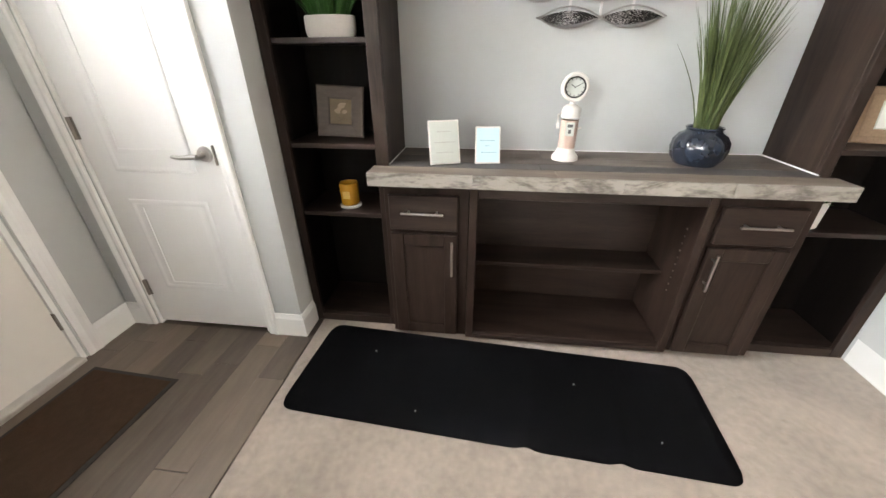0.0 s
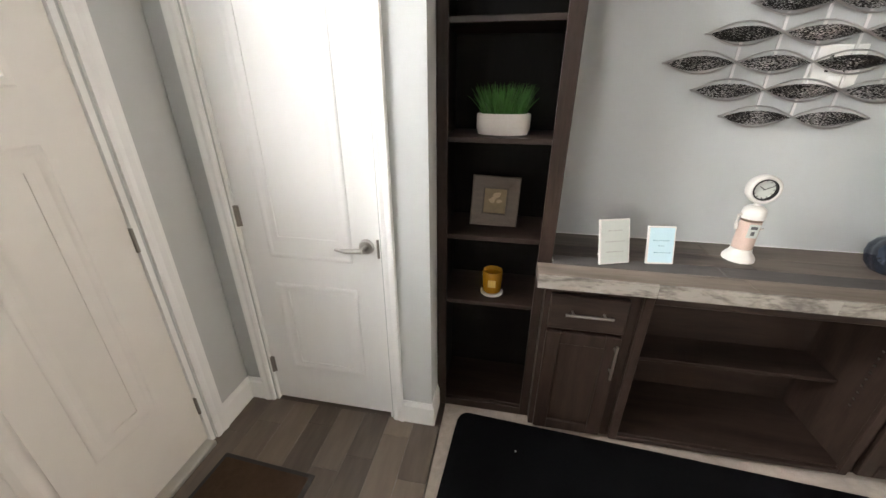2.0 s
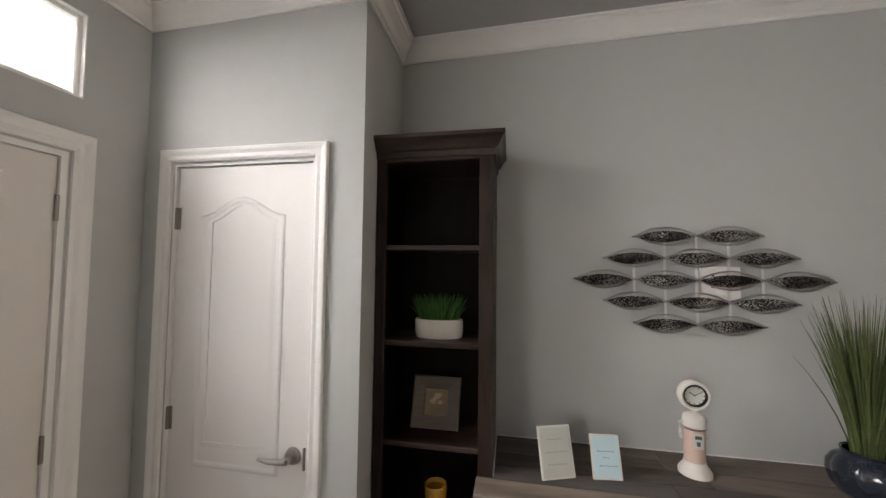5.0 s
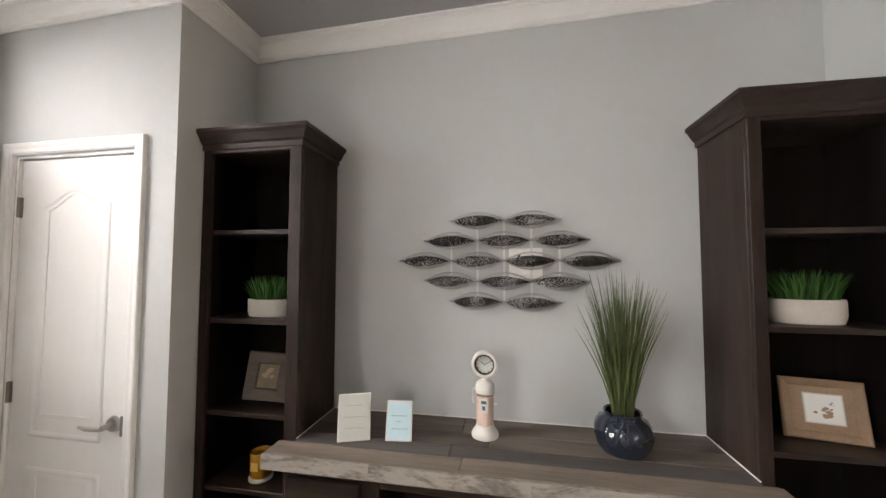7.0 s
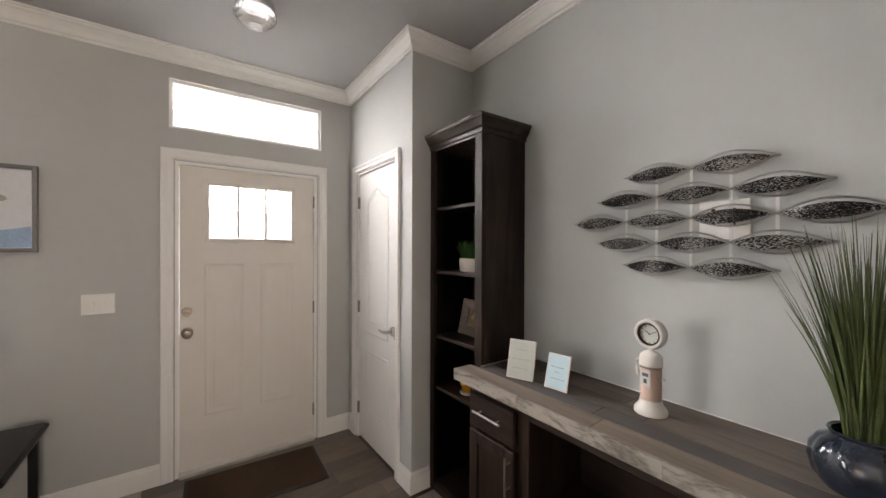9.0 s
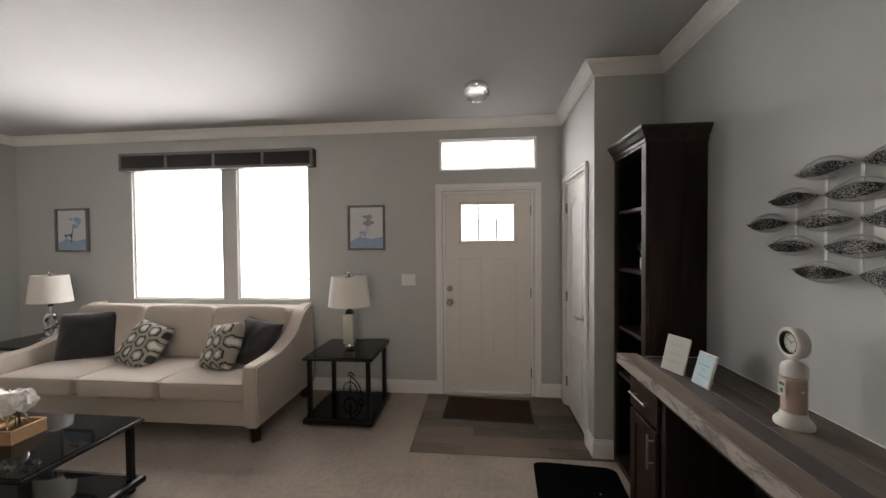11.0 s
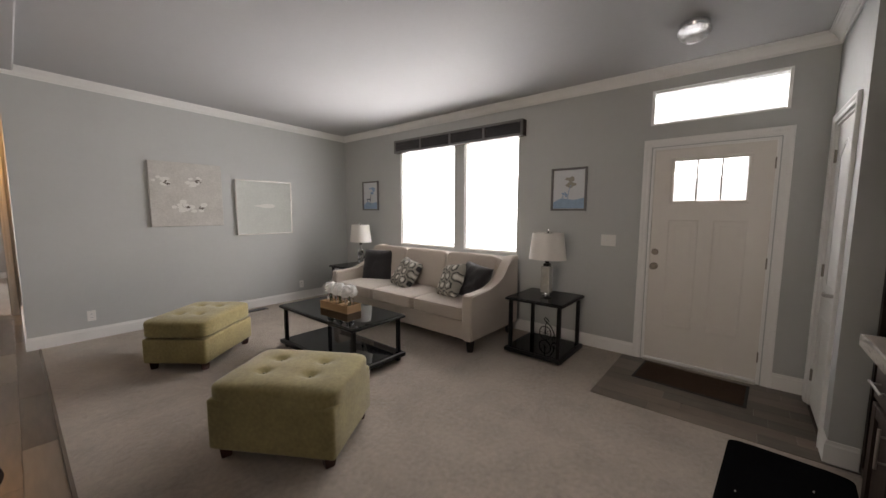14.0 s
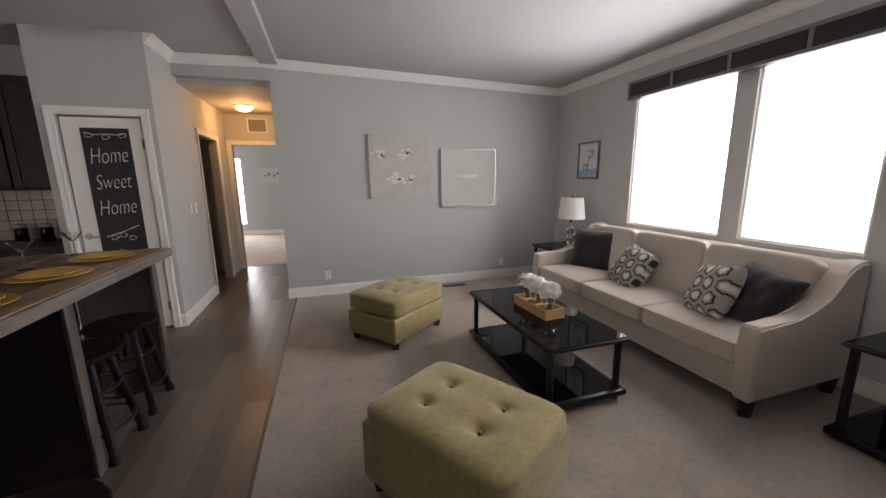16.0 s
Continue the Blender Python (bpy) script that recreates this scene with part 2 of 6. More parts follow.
M_INK = mat("ink", (0.09, 0.09, 0.09), 0.7)
M_SCRIPT = mat("grey_script", (0.40, 0.385, 0.36), 0.7)
M_BLUEINK = mat("blue_ink", (0.20, 0.36, 0.42), 0.7)
M_VASE = mat("navy_ceramic", (0.016, 0.022, 0.034), 0.12, var=0.2, scale=10, coat=0.6)
M_POT = mat("cream_pot", (0.62, 0.57, 0.51), 0.7, var=0.08, scale=16, bump=0.15, bscale=80)
M_GRASS = mat("grass_green", (0.042, 0.125, 0.026), 0.6, var=0.45, scale=25, spec=0.3)
M_REED = mat("reed_green", (0.07, 0.094, 0.032), 0.5, var=0.6, scale=18, spec=0.3)
M_AMBER = mat("amber_wax", (0.42, 0.20, 0.015), 0.15, var=0.12, scale=12, coat=0.5)
M_FISH = hammered("dark_fish_metal", (0.05, 0.047, 0.045), (0.92, 0.90, 0.88), 330)
M_WIRE = mat("pewter_wire", (0.50, 0.49, 0.48), 0.3, 1.0, var=0.2, scale=20)
M_GFRAME = mat("weathered_frame", (0.105, 0.085, 0.07), 0.6, var=0.3, scale=16, bump=0.2, stretch=(1, 1, 4))
M_BFRAME = mat("tan_wood_frame", (0.30, 0.20, 0.125), 0.6, var=0.25, scale=14, bump=0.2)
M_DFRAME = mat("dark_weathered_frame", (0.105, 0.08, 0.062), 0.6, var=0.35, scale=16, bump=0.25, stretch=(1, 1, 4))
M_GOLDPIC = mat("golden_picture", (0.16, 0.11, 0.055), 0.5, var=0.5, scale=20)
M_PHOTO = mat("sepia_picture", (0.34, 0.24, 0.15), 0.5, var=0.6, scale=16)
M_CANVAS = mat("white_canvas", (0.52, 0.505, 0.47), 0.85, var=0.22, scale=7, bump=0.6, bscale=26)
M_CANVASB = mat("pale_canvas", (0.53, 0.55, 0.515), 0.85, var=0.12, scale=5, bump=0.4, bscale=30)
M_PAINTW = mat("thick_white_paint", (0.68, 0.67, 0.63), 0.8, var=0.1, scale=12, bump=0.5, bscale=40)
M_SFRAME = mat("silver_frame", (0.58, 0.56, 0.52), 0.35, 0.7, var=0.1, scale=20)
M_GREYFR = mat("grey_frame", (0.17, 0.165, 0.165), 0.5, var=0.2, scale=18)
M_ARTBG = mat("art_paper", (0.66, 0.68, 0.70), 0.7, var=0.08, scale=5)
M_ARTBLUE = mat("art_blue", (0.30, 0.42, 0.58), 0.7, var=0.3, scale=9)
M_ARTDARK = mat("art_ink", (0.10, 0.12, 0.17), 0.7, var=0.3, scale=12)
M_CHALK = mat("chalkboard", (0.018, 0.018, 0.019), 0.7, var=0.4, scale=5)
M_CHALKW = mat("chalk", (0.75, 0.75, 0.73), 0.9, var=0.2, scale=50)
M_GOLD = mat("gold_plate", (0.62, 0.40, 0.10), 0.35, 0.35, var=0.1, scale=14)
M_TRAY = mat("pine_tray", (0.50, 0.31, 0.155), 0.6, var=0.18, scale=9, bump=0.15, stretch=(1, 0.2, 1))
M_PETAL = mat("white_petal", (0.9, 0.89, 0.87), 0.7, var=0.05, scale=30)
M_SEAT = wood("dark_stool_seat", (0.008, 0.005, 0.004), (0.022, 0.013, 0.01), "x", 0.75, 9, sheen=0.06)
M_IRON = mat("black_iron", (0.008, 0.0075, 0.007), 0.5, 0.0, var=0.2, scale=12, spec=0.2)
M_STRIP = mat("bronze_strip", (0.15, 0.12, 0.095), 0.6, 0.0, var=0.15, scale=12, spec=0.2)
M_BAR_ROD = mat("pale_steel_rod", (0.68, 0.67, 0.65), 0.5, 0.0, var=0.08, scale=20)
# Rough glass in place of opaque vinyl lets the rail fade into the glare.
M_RAIL = glass("washed_out_rail", (0.62, 0.62, 0.62), 0.5)
M_PLASTIC = mat("white_plastic", (0.80, 0.79, 0.76), 0.35, var=0.01)
M_DARKSLOT = mat("dark_slot", (0.02, 0.02, 0.02), 0.8)
M_TILE = mat("backsplash_tile", (0.50, 0.46, 0.41), 0.3, var=0.2, scale=8, rand=0.9)
M_OUT = mat("bright_ground", (0.6, 0.6, 0.58), 0.9, var=0.1, scale=0.6)
M_LAMPGLOW = mat("lit_diffuser", (1.0, 0.80, 0.52), 0.5, var=0.0, emit=6.0)
M_HAZE = mat("white_haze", (0.93, 0.97, 1.0), 0.9, var=0.01, emit=2.4)
M_PINK = mat("pink_cloth", (0.62, 0.40, 0.38), 0.9, var=0.1)
M_SAND = mat("pink_sand", (0.62, 0.46, 0.385), 0.9, var=0.15, scale=60)


# ---- mesh helpers ----
def box(bm, x0, x1, y0, y1, z0, z1, bevel=0.0, seg=1, m=None):
    r = bmesh.ops.create_cube(bm, size=1.0)
    vs = r["verts"]
    t = Matrix.Translation(((x0 + x1) / 2, (y0 + y1) / 2, (z0 + z1) / 2)) @ Matrix.Diagonal((x1 - x0, y1 - y0, z1 - z0, 1))
    bmesh.ops.transform(bm, matrix=(m @ t) if m else t, verts=vs)
    if bevel:
        es = list({e for v in vs for e in v.link_edges})
        bmesh.ops.bevel(bm, geom=es, offset=bevel, segments=seg, profile=0.6, affect="EDGES")


def cyl(bm, p0, p1, r0, r1=None, n=16, caps=True):
    a, b = Vector(p0), Vector(p1)
    r1 = r0 if r1 is None else r1
    q = (b - a).to_track_quat("Z", "Y").to_matrix().to_4x4()
    t = Matrix.Translation((a + b) / 2) @ q
    bmesh.ops.create_cone(bm, cap_ends=caps, segments=n, radius1=r0, radius2=r1, depth=(b - a).length, matrix=t)


def lathe(bm, prof, n=28, at=(0, 0, 0)):
    """Turn a profile of (radius, height) about the z axis."""
    rings = []
    for r, z in prof:
        rings.append([bm.verts.new((at[0] + r * math.cos(2 * math.pi * i / n), at[1] + r * math.sin(2 * math.pi * i / n), at[2] + z)) for i in range(n)])
    for a, b in zip(rings, rings[1:]):
        for i in range(n):
            bm.faces.new((a[i], a[(i + 1) % n], b[(i + 1) % n], b[i]))
    bm.faces.new(list(reversed(rings[0])))
    bm.faces.new(rings[-1])


def tube(bm, pts, r, n=6):
    """A round bar along a line of points."""
    rings = []
    pts = [Vector(p) for p in pts]
    for i, p in enumerate(pts):
        d = (pts[min(i + 1, len(pts) - 1)] - pts[max(i - 1, 0)]).normalized()
        q = d.to_track_quat("Z", "Y").to_matrix()
        rr = r[i] if isinstance(r, (list, tuple)) else r
        rings.append([bm.verts.new(p + q @ Vector((rr * math.cos(2 * math.pi * k / n), rr * math.sin(2 * math.pi * k / n), 0))) for k in range(n)])
    for a, b in zip(rings, rings[1:]):
        for k in range(n):
            bm.faces.new((a[k], a[(k + 1) % n], b[(k + 1) % n], b[k]))
    bm.faces.new(list(reversed(rings[0])))
    bm.faces.new(rings[-1])


def sweep(bm, path, prof, put, closed=False):
    """Carry a profile of (offset to the left of the path, height) along a flat path, mitred. put(a, b, e) gives the place."""
    k = len(path)
    rings = []
    for i in range(k):
        p = Vector(path[i])
        d0 = (p - Vector(path[i - 1])).normalized() if (i or closed) else None
        d1 = (Vector(path[(i + 1) % k]) - p).normalized() if (i < k - 1 or closed) else None
        d0 = d0 or d1
        d1 = d1 or d0
        n0, n1 = Vector((-d0.y, d0.x)), Vector((-d1.y, d1.x))
        m = (n0 + n1).normalized()
        m = m / max(0.3, m.dot(n0))
        rings.append([bm.verts.new(put(p.x + m.x * d, p.y + m.y * d, e)) for d, e in prof])
    j = len(prof)
    pairs = list(zip(rings, rings[1:])) + ([(rings[-1], rings[0])] if closed else [])
    for a, b in pairs:
        for q in range(j):
            bm.faces.new((a[q], a[(q + 1) % j], b[(q + 1) % j], b[q]))
    if not closed:
        bm.faces.new(rings[0])
        bm.faces.new(list(reversed(rings[-1])))


def part(name, bm, material, parent=None, label="", smooth=False, m=None):
    """Link a bmesh as one mesh object, under a thing or a part."""
    bmesh.ops.recalc_face_normals(bm, faces=bm.faces)
    me = bpy.data.meshes.new(name)
    bm.to_mesh(me)
    bm.free()
    for s in material if isinstance(material, (list, tuple)) else [material]:
        me.materials.append(s)
    if smooth:
        me.shade_smooth()
        me.set_sharp_from_angle(angle=radians(40))
    ob = new(name, me)
    if parent:
        ob.parent = parent
    if m is not None:
        ob.matrix_local = m
    if label:
        ob["label"] = label
    return ob


def thing(name, m, label, category, group=""):
    """The base of a thing; its parts are modelled about it."""
    ob = new(name)
    ob.empty_display_size = 0.1
    ob.matrix_basis = m if isinstance(m, Matrix) else pose(*m)
    return tagged(ob, label, category, group)


def setting(name, bm, material, label="", smooth=False):
    ob = part(name, bm, material, None, "", smooth)
    return tagged(ob, label, "", "", "structure")


def boxes(*rows, bevel=0.0, seg=1):
    bm = bmesh.new()
    for r in rows:
        box(bm, *r, bevel=bevel, seg=seg)
    return bm


def pbox(name, dims, material, parent, label="", bevel=0.003, seg=1, m=None):
    return part(name, boxes(dims, bevel=bevel, seg=seg), material, parent, label, False, m)


# ---- the shell of the house ----
YP = -6.45          # wall with the two canvases
HX0, HX1 = 3.886, 4.84   # sides of the hall
SLOPE = 0.024
RIDGE = 3.95


def ceil_z(x):
    return 2.728 + SLOPE * x if x <= RIDGE else 2.728 + SLOPE * RIDGE - SLOPE * (x - RIDGE)


setting("ground", boxes((-60, 60, -70, 50, -0.5, -0.45)), M_OUT, "pale bright ground outside the house")
setting("backdrop", boxes((-7.1, -7.0, -30, 20, -0.45, 9.0)), M_HAZE, "blown-out white daylight beyond the porch")
setting("floor", boxes((-0.15, 8.1, -13.2, 0.12, -0.2, -0.012)), M_GROUT, "floor deck under carpet and planks")
setting("carpet", boxes((1.03, 3.80, YP, 0, -0.011, 0.0), (0.0, 1.03, YP, -1.78, -0.011, 0.0)), M_CARPET, "worn beige cut-pile living room carpet")
setting("bedroom_carpet", boxes((2.0, 7.0, -12.9, -8.62, -0.011, 0.0)), M_CARPET, "beige cut-pile bedroom carpet")

T = 0.12
H = 3.05
# front wall with window, door and transom openings
WY0, WY1, WZ0, WZ1 = -5.03, -3.015, 0.93, 2.34
MU0, MU1 = -3.975, -3.815
DY0, DY1, DZ = -1.618, -0.733, 2.03
TY0, TY1, TZ0, TZ1 = -1.65, -0.70, 2.235, 2.55
bm = bmesh.new()
for r in ((-T, 0, -13.0, WY0, -0.2, H), (-T, 0, WY0, WY1, -0.2, WZ0), (-T, 0, WY0, WY1, WZ1, H), (-T, 0, MU0, MU1, WZ0, WZ1),
          (-T, 0, WY1, TY0, -0.2, H), (-T, 0, TY0, DY0, -0.2, TZ0), (-T, 0, DY0, DY1, DZ, TZ0), (-T, 0, DY1, TY1, -0.2, TZ0),
          (-T, 0, TY0, TY1, TZ1, H), (-T, 0, TY1, 0.12, -0.2, H), (-T, 0, DY0, DY1, -0.2, -0.012)):
    box(bm, *r)
setting("wall_front", bm, M_WALL, "light grey painted wall with front door and window")
setting("wall_desk", boxes((0, 5.4, 0, 0.12, -0.2, H), (6.8, 8.2, 0, 0.12, -0.2, H), (5.4, 6.8, 0, 0.12, -0.2, 1.1), (5.4, 6.8, 0, 0.12, 2.1, H)), M_WALL, "light grey painted wall behind the built-in desk")
CX0, CX1, CZ = 0.150, 0.785, 2.055
YC = -0.462


def door_wall(name, x0, x1, d0, d1, dz, y, label):
    """A wall 0.1 thick behind the plane y, with one doorway through it, in one piece."""
    bm = bmesh.new()
    f = bm.faces.new([bm.verts.new((x, y, z)) for x, z in ((x0, -0.2), (d0, -0.2), (d0, dz), (d1, dz), (d1, -0.2), (x1, -0.2), (x1, H), (x0, H))])
    r = bmesh.ops.extrude_face_region(bm, geom=[f])
    bmesh.ops.translate(bm, vec=(0, 0.1, 0), verts=[v for v in r["geom"] if isinstance(v, bmesh.types.BMVert)])
    bmesh.ops.triangulate(bm, faces=bm.faces[:])
    setting(name, bm, M_WALL, label)


door_wall("wall_closet", 0, 0.985, CX0, CX1, CZ, YC, "light grey painted closet wall")
setting("wall_closet_side", boxes((0.885, 0.985, YC + 0.1, 0, -0.2, H)), M_WALL, "light grey painted closet side wall")
setting("wall_stub", boxes((3.60, 3.72, -0.66, 0, -0.2, H)), M_WALL, "short light grey wall beside the bookcase")
setting("wall_canvas", boxes((0, HX0, YP - 0.12, YP, -0.2, H), (HX0, HX1, YP - 0.12, YP, 2.60, H)), M_WALL, "light grey painted wall with two canvases")
setting("wall_hall_side", boxes((HX0 - 0.12, HX0, -8.5, YP - 0.12, -0.2, H)), M_WALL, "painted hall wall")
YF = -5.86          # front of the pantry
PX0, PX1, PZ = 4.955, 5.575, 2.07
setting("wall_pantry", boxes((HX1, PX0, YF - 0.1, YF, -0.2, H), (PX1, 5.71, YF - 0.1, YF, -0.2, H), (PX0, PX1, YF - 0.1, YF, PZ, H)), M_WALL, "light grey painted pantry wall")
setting("wall_pantry_side", boxes((HX1, HX1 + 0.1, -7.06, YF - 0.1, -0.2, H)), M_WALL, "light grey painted pantry side wall")
setting("wall_pantry_back", boxes((5.61, 5.71, -6.96, YF - 0.1, -0.2, H), (HX1 + 0.1, 5.71, -7.06, -6.96, -0.2, H)), M_WALL, "plain walls behind the pantry")
setting("wall_hall_far", boxes((HX1, HX1 + 0.1, -8.5, -7.88, -0.2, H), (HX1, HX1 + 0.1, -7.88, -7.06, 2.06, H), (HX0, 3.99, -8.62, -8.5, -0.2, H), (4.77, 6.6, -8.62, -8.5, -0.2, H),
                               (3.99, 4.77, -8.62, -8.5, 2.06, H), (6.5, 6.6, -8.5, -7.06, -0.2, H), (5.71, 6.6, -7.06, -6.96, -0.2, H)), M_WALL, "painted hall end wall around the bedroom door")
bm = boxes((2.0, 3.886, -8.62, -8.5, -0.2, H), (1.9, 2.0, -13, -8.5, -0.2, H), (1.9, 5.5, -13.0, -12.9, -0.2, H), (6.6, 7.1, -13.0, -12.9, -0.2, H),
           (5.5, 6.6, -13.0, -12.9, -0.2, 0.3), (5.5, 6.6, -13.0, -12.9, 2.1, H), (7.0, 7.1, -12.9, -8.5, -0.2, H), (6.6, 7.0, -8.62, -8.5, -0.2, H))
setting("wall_bedroom", bm, M_WALL, "light grey bedroom walls")
setting("wall_kitchen", boxes((5.71, 8.2, YP - 0.12, YP, -0.2, H), (8.0, 8.14, YP, -2.1, -0.2, H), (8.0, 8.14, -0.4, 0, -0.2, H),
                              (8.0, 8.14, -2.1, -0.4, -0.2, 1.0), (8.0, 8.14, -2.1, -0.4, 2.2, H)), M_WALL, "light grey kitchen walls")
bm = bmesh.new()
for xa, xb in ((-0.14, RIDGE), (RIDGE, 8.2)):
    vs = [bm.verts.new(p) for p in ((xa, -13, ceil_z(xa)), (xb, -13, ceil_z(xb)), (xb, 0.12, ceil_z(xb)), (xa, 0.12, ceil_z(xa)))]
    ws = [bm.verts.new(v.co + Vector((0, 0, 0.3))) for v in vs]
    bm.faces.new(vs)
    bm.faces.new(list(reversed(ws)))
    for i in range(4):
        bm.faces.new((vs[i], ws[i], ws[(i + 1) % 4], vs[(i + 1) % 4]))
setting("ceiling", bm, M_CEIL, "matt grey-white gently vaulted ceiling")
setting("ceiling_hall", boxes((HX0, HX1, -8.5, YP - 0.12, 2.55, 2.65), (HX1, 6.5, -8.5, -7.06, 2.55, 2.65)), M_CEIL, "lower hall ceiling")
setting("ceiling_bedroom", boxes((2.0, 7.0, -12.9, -8.62, 2.6, 2.68)), M_CEIL, "bedroom ceiling")
zr = ceil_z(RIDGE)
setting("ceiling_beam", boxes((RIDGE - 0.17, RIDGE + 0.03, YP, 0, zr - 0.055, zr + 0.02), bevel=0.01), M_CEIL, "painted ridge beam across the ceiling")

CROWN = [(0, 0.0), (0, -0.088), (0.009, -0.088), (0.012, -0.077), (0.022, -0.071), (0.037, -0.046), (0.058, -0.026), (0.067, -0.022), (0.070, -0.012), (0.080, -0.010), (0.080, 0.0)]
BASE = [(0, 0), (0, 0.13), (0.006, 0.13), (0.009, 0.112), (0.014, 0.104), (0.015, 0.0)]


def crown(name, path):
    bm = bmesh.new()
    sweep(bm, path, CROWN, lambda a, b, e: (a, b, ceil_z(a) + e))
    setting(name, bm, M_TRIM, "white painted crown moulding")


def baseboard(path, z=0.0):
    bm = bmesh.new()
    sweep(bm, path, BASE, lambda a, b, e: (a, b, e + z))
    setting("baseboard", bm, M_TRIM, "white painted baseboard")


crown("crown_moulding_living", [(HX1, YF + 1e-3), (HX1, YP), (RIDGE, YP), (0, YP), (0, YC), (0.985, YC), (0.985, 0), (3.60, 0)][::-1])
crown("crown_moulding_pantry", [(HX1, YP + 0.02), (HX1, YF), (5.71, YF)][::-1])
crown("crown_moulding_stub", [(3.60, 0.0), (3.60, -0.66), (3.72, -0.66), (3.72, 0)][::-1])
for pth in ([(0, -1.693), (0, YP), (HX0, YP), (HX0, -8.5)][::1], [(0, YC), (0, -0.658)], [(0.091, YC), (0, YC)], [(0.985, -0.335), (0.985, YC), (0.845, YC)],
            [(HX1, -7.04), (HX1, YF), (4.885, YF)], [(5.65, YF), (5.71, YF)], [(3.60, -0.34), (3.60, -0.66), (3.72, -0.66), (3.72, 0), (8, 0)],
            [(4.84, -8.5), (4.86, -8.5)], [(2.0, -12.9), (7.0, -12.9)]):
    baseboard(pth)

# ---- openings: frames, casings, doors ----
CAS = [(0, 0), (0, 0.012), (0.012, 0.016), (0.03, 0.014), (0.048, 0.019), (0.062, 0.02), (0.066, 0.016), (0.066, 0)]


def casing(name, m, w, h, label, width=1.0):
    """White trim round an opening w wide and h high in the local x-z plane, its face to -y."""
    bm = bmesh.new()
    prof = [(0.008 + d * width, e) for d, e in CAS]
    sweep(bm, [(0, 0), (0, h), (w, h), (w, 0)], prof, lambda a, b, e: m @ Vector((a, -e, b)))
    return setting(name, bm, M_TRIM, label)


def jamb(bm, m, w, h, depth, t=0.018):
    for r in ((0, t, 0, depth, 0, h), (w - t, w, 0, depth, 0, h), (t, w - t, 0, depth, h - t, h)):
        box(bm, *r, m=m)


def wall_pose(kind, a, z=0.0):
    """Local x-z planes of the walls: face to -y of the local pose."""
    return {"desk": pose(a, 0, z), "front": pose(0, a, z, 0, 0, 90), "canvas": pose(a, YP, z, 0, 0, 180)}[kind]


def ring(bm, pts, prof, y):
    sweep(bm, pts, prof, lambda a, b, e: (a, y - e, b), closed=True)


def arch_panel(x0, x1, z0, z1, rise):
    """Counter-clockwise outline with an arched top."""
    pts = [(x0, z0), (x1, z0), (x1, z1 - rise)]
    if rise:
        for i in range(1, 12):
            u = i / 12
            x = x1 + (x0 - x1) * u
            s = (1 - math.cos(2 * math.pi * u)) / 2
            pts.append((x, z1 - rise + rise * s))
    pts.append((x0, z1 - rise))
    return pts


MOULD = [(0.0, 0.0), (0.004, 0.004), (0.012, 0.006), (0.02, 0.003), (0.026, 0.0), (0.03, -0.001), (0.0, -0.001)]


def lever(parent, x, y, z, way=-1, name="door_handle"):
    bm = bmesh.new()
    cyl(bm, (x, y, z), (x, y - 0.012, z), 0.033, 0.028, 24)
    cyl(bm, (x, y - 0.01, z), (x, y - 0.05, z), 0.011, n=16)
    tube(bm, [(x, y - 0.05, z), (x + way * 0.03, y - 0.055, z), (x + way * 0.07, y - 0.053, z - 0.004), (x + way * 0.115, y - 0.046, z - 0.002)], [0.011, 0.0105, 0.009, 0.006], 10)
    return part(name, bm, M_NICKEL, parent, "brushed nickel lever handle", True)


def hinge(parent, x, y, z):
    bm = bmesh.new()
    cyl(bm, (x, y - 0.006, z - 0.045), (x, y - 0.006, z + 0.045), 0.007, n=10)
    box(bm, x - 0.003, x + 0.016, y - 0.003, y, z - 0.045, z + 0.045)
    part("hinge", bm, M_HINGE, parent, "dull metal hinge")


# closet door: two moulded panels, the upper one arched
casing("door_trim_1", pose(CX0, YC, 0), CX1 - CX0, CZ, "white moulded door casing", 0.78)
bm = bmesh.new()
jamb(bm, pose(CX0, YC, 0), CX1 - CX0, CZ, 0.1, 0.009)
setting("door_frame_1", bm, M_TRIM, "white door frame")
dr = tagged(new("door_1"), "closed white two-panel closet door with arched upper panel", "door", "", "structure")
dr.matrix_basis = pose(CX0, YC + 0.012, 0)
w = CX1 - CX0
part("door_leaf", boxes((0.011, w - 0.011, 0, 0.035, 0.014, CZ - 0.012), bevel=0.002), M_DOOR, dr)
for nm, pts in (("upper_panel", arch_panel(0.125, w - 0.125, 0.84, 1.915, 0.075)), ("lower_panel", arch_panel(0.125, w - 0.125, 0.235, 0.715, 0))):
    bm = bmesh.new()
    ring(bm, pts, MOULD, 0.0)
    cx, cz = w / 2, sum(p[1] for p in pts) / len(pts)
    inner = [(cx + (p[0] - cx) * 0.80, cz + (p[1] - cz) * 0.91) for p in pts]
    ring(bm, inner, [(0.0, -0.001), (0.0, 0.0), (0.014, 0.0035), (0.02, 0.0035), (0.02, -0.001)], 0.0)
    part(nm, bm, M_DOOR, dr, "moulded door panel", True)
lever(dr, w - 0.062, 0.0, 0.925, -1)
bm = boxes((w - 0.012, w - 0.004, -0.019, -0.014, 0.885, 0.965))
part("strike_plate", bm, M_HINGE, dr, "dull strike plate")
for z in (0.23, 1.02, 1.83):
    hinge(dr, 0.011, 0.0, z)
setting("closet_back", boxes((0, 0.9, -0.06, -0.01, 0, 2.7)), M_WALL, "plain closet inside")

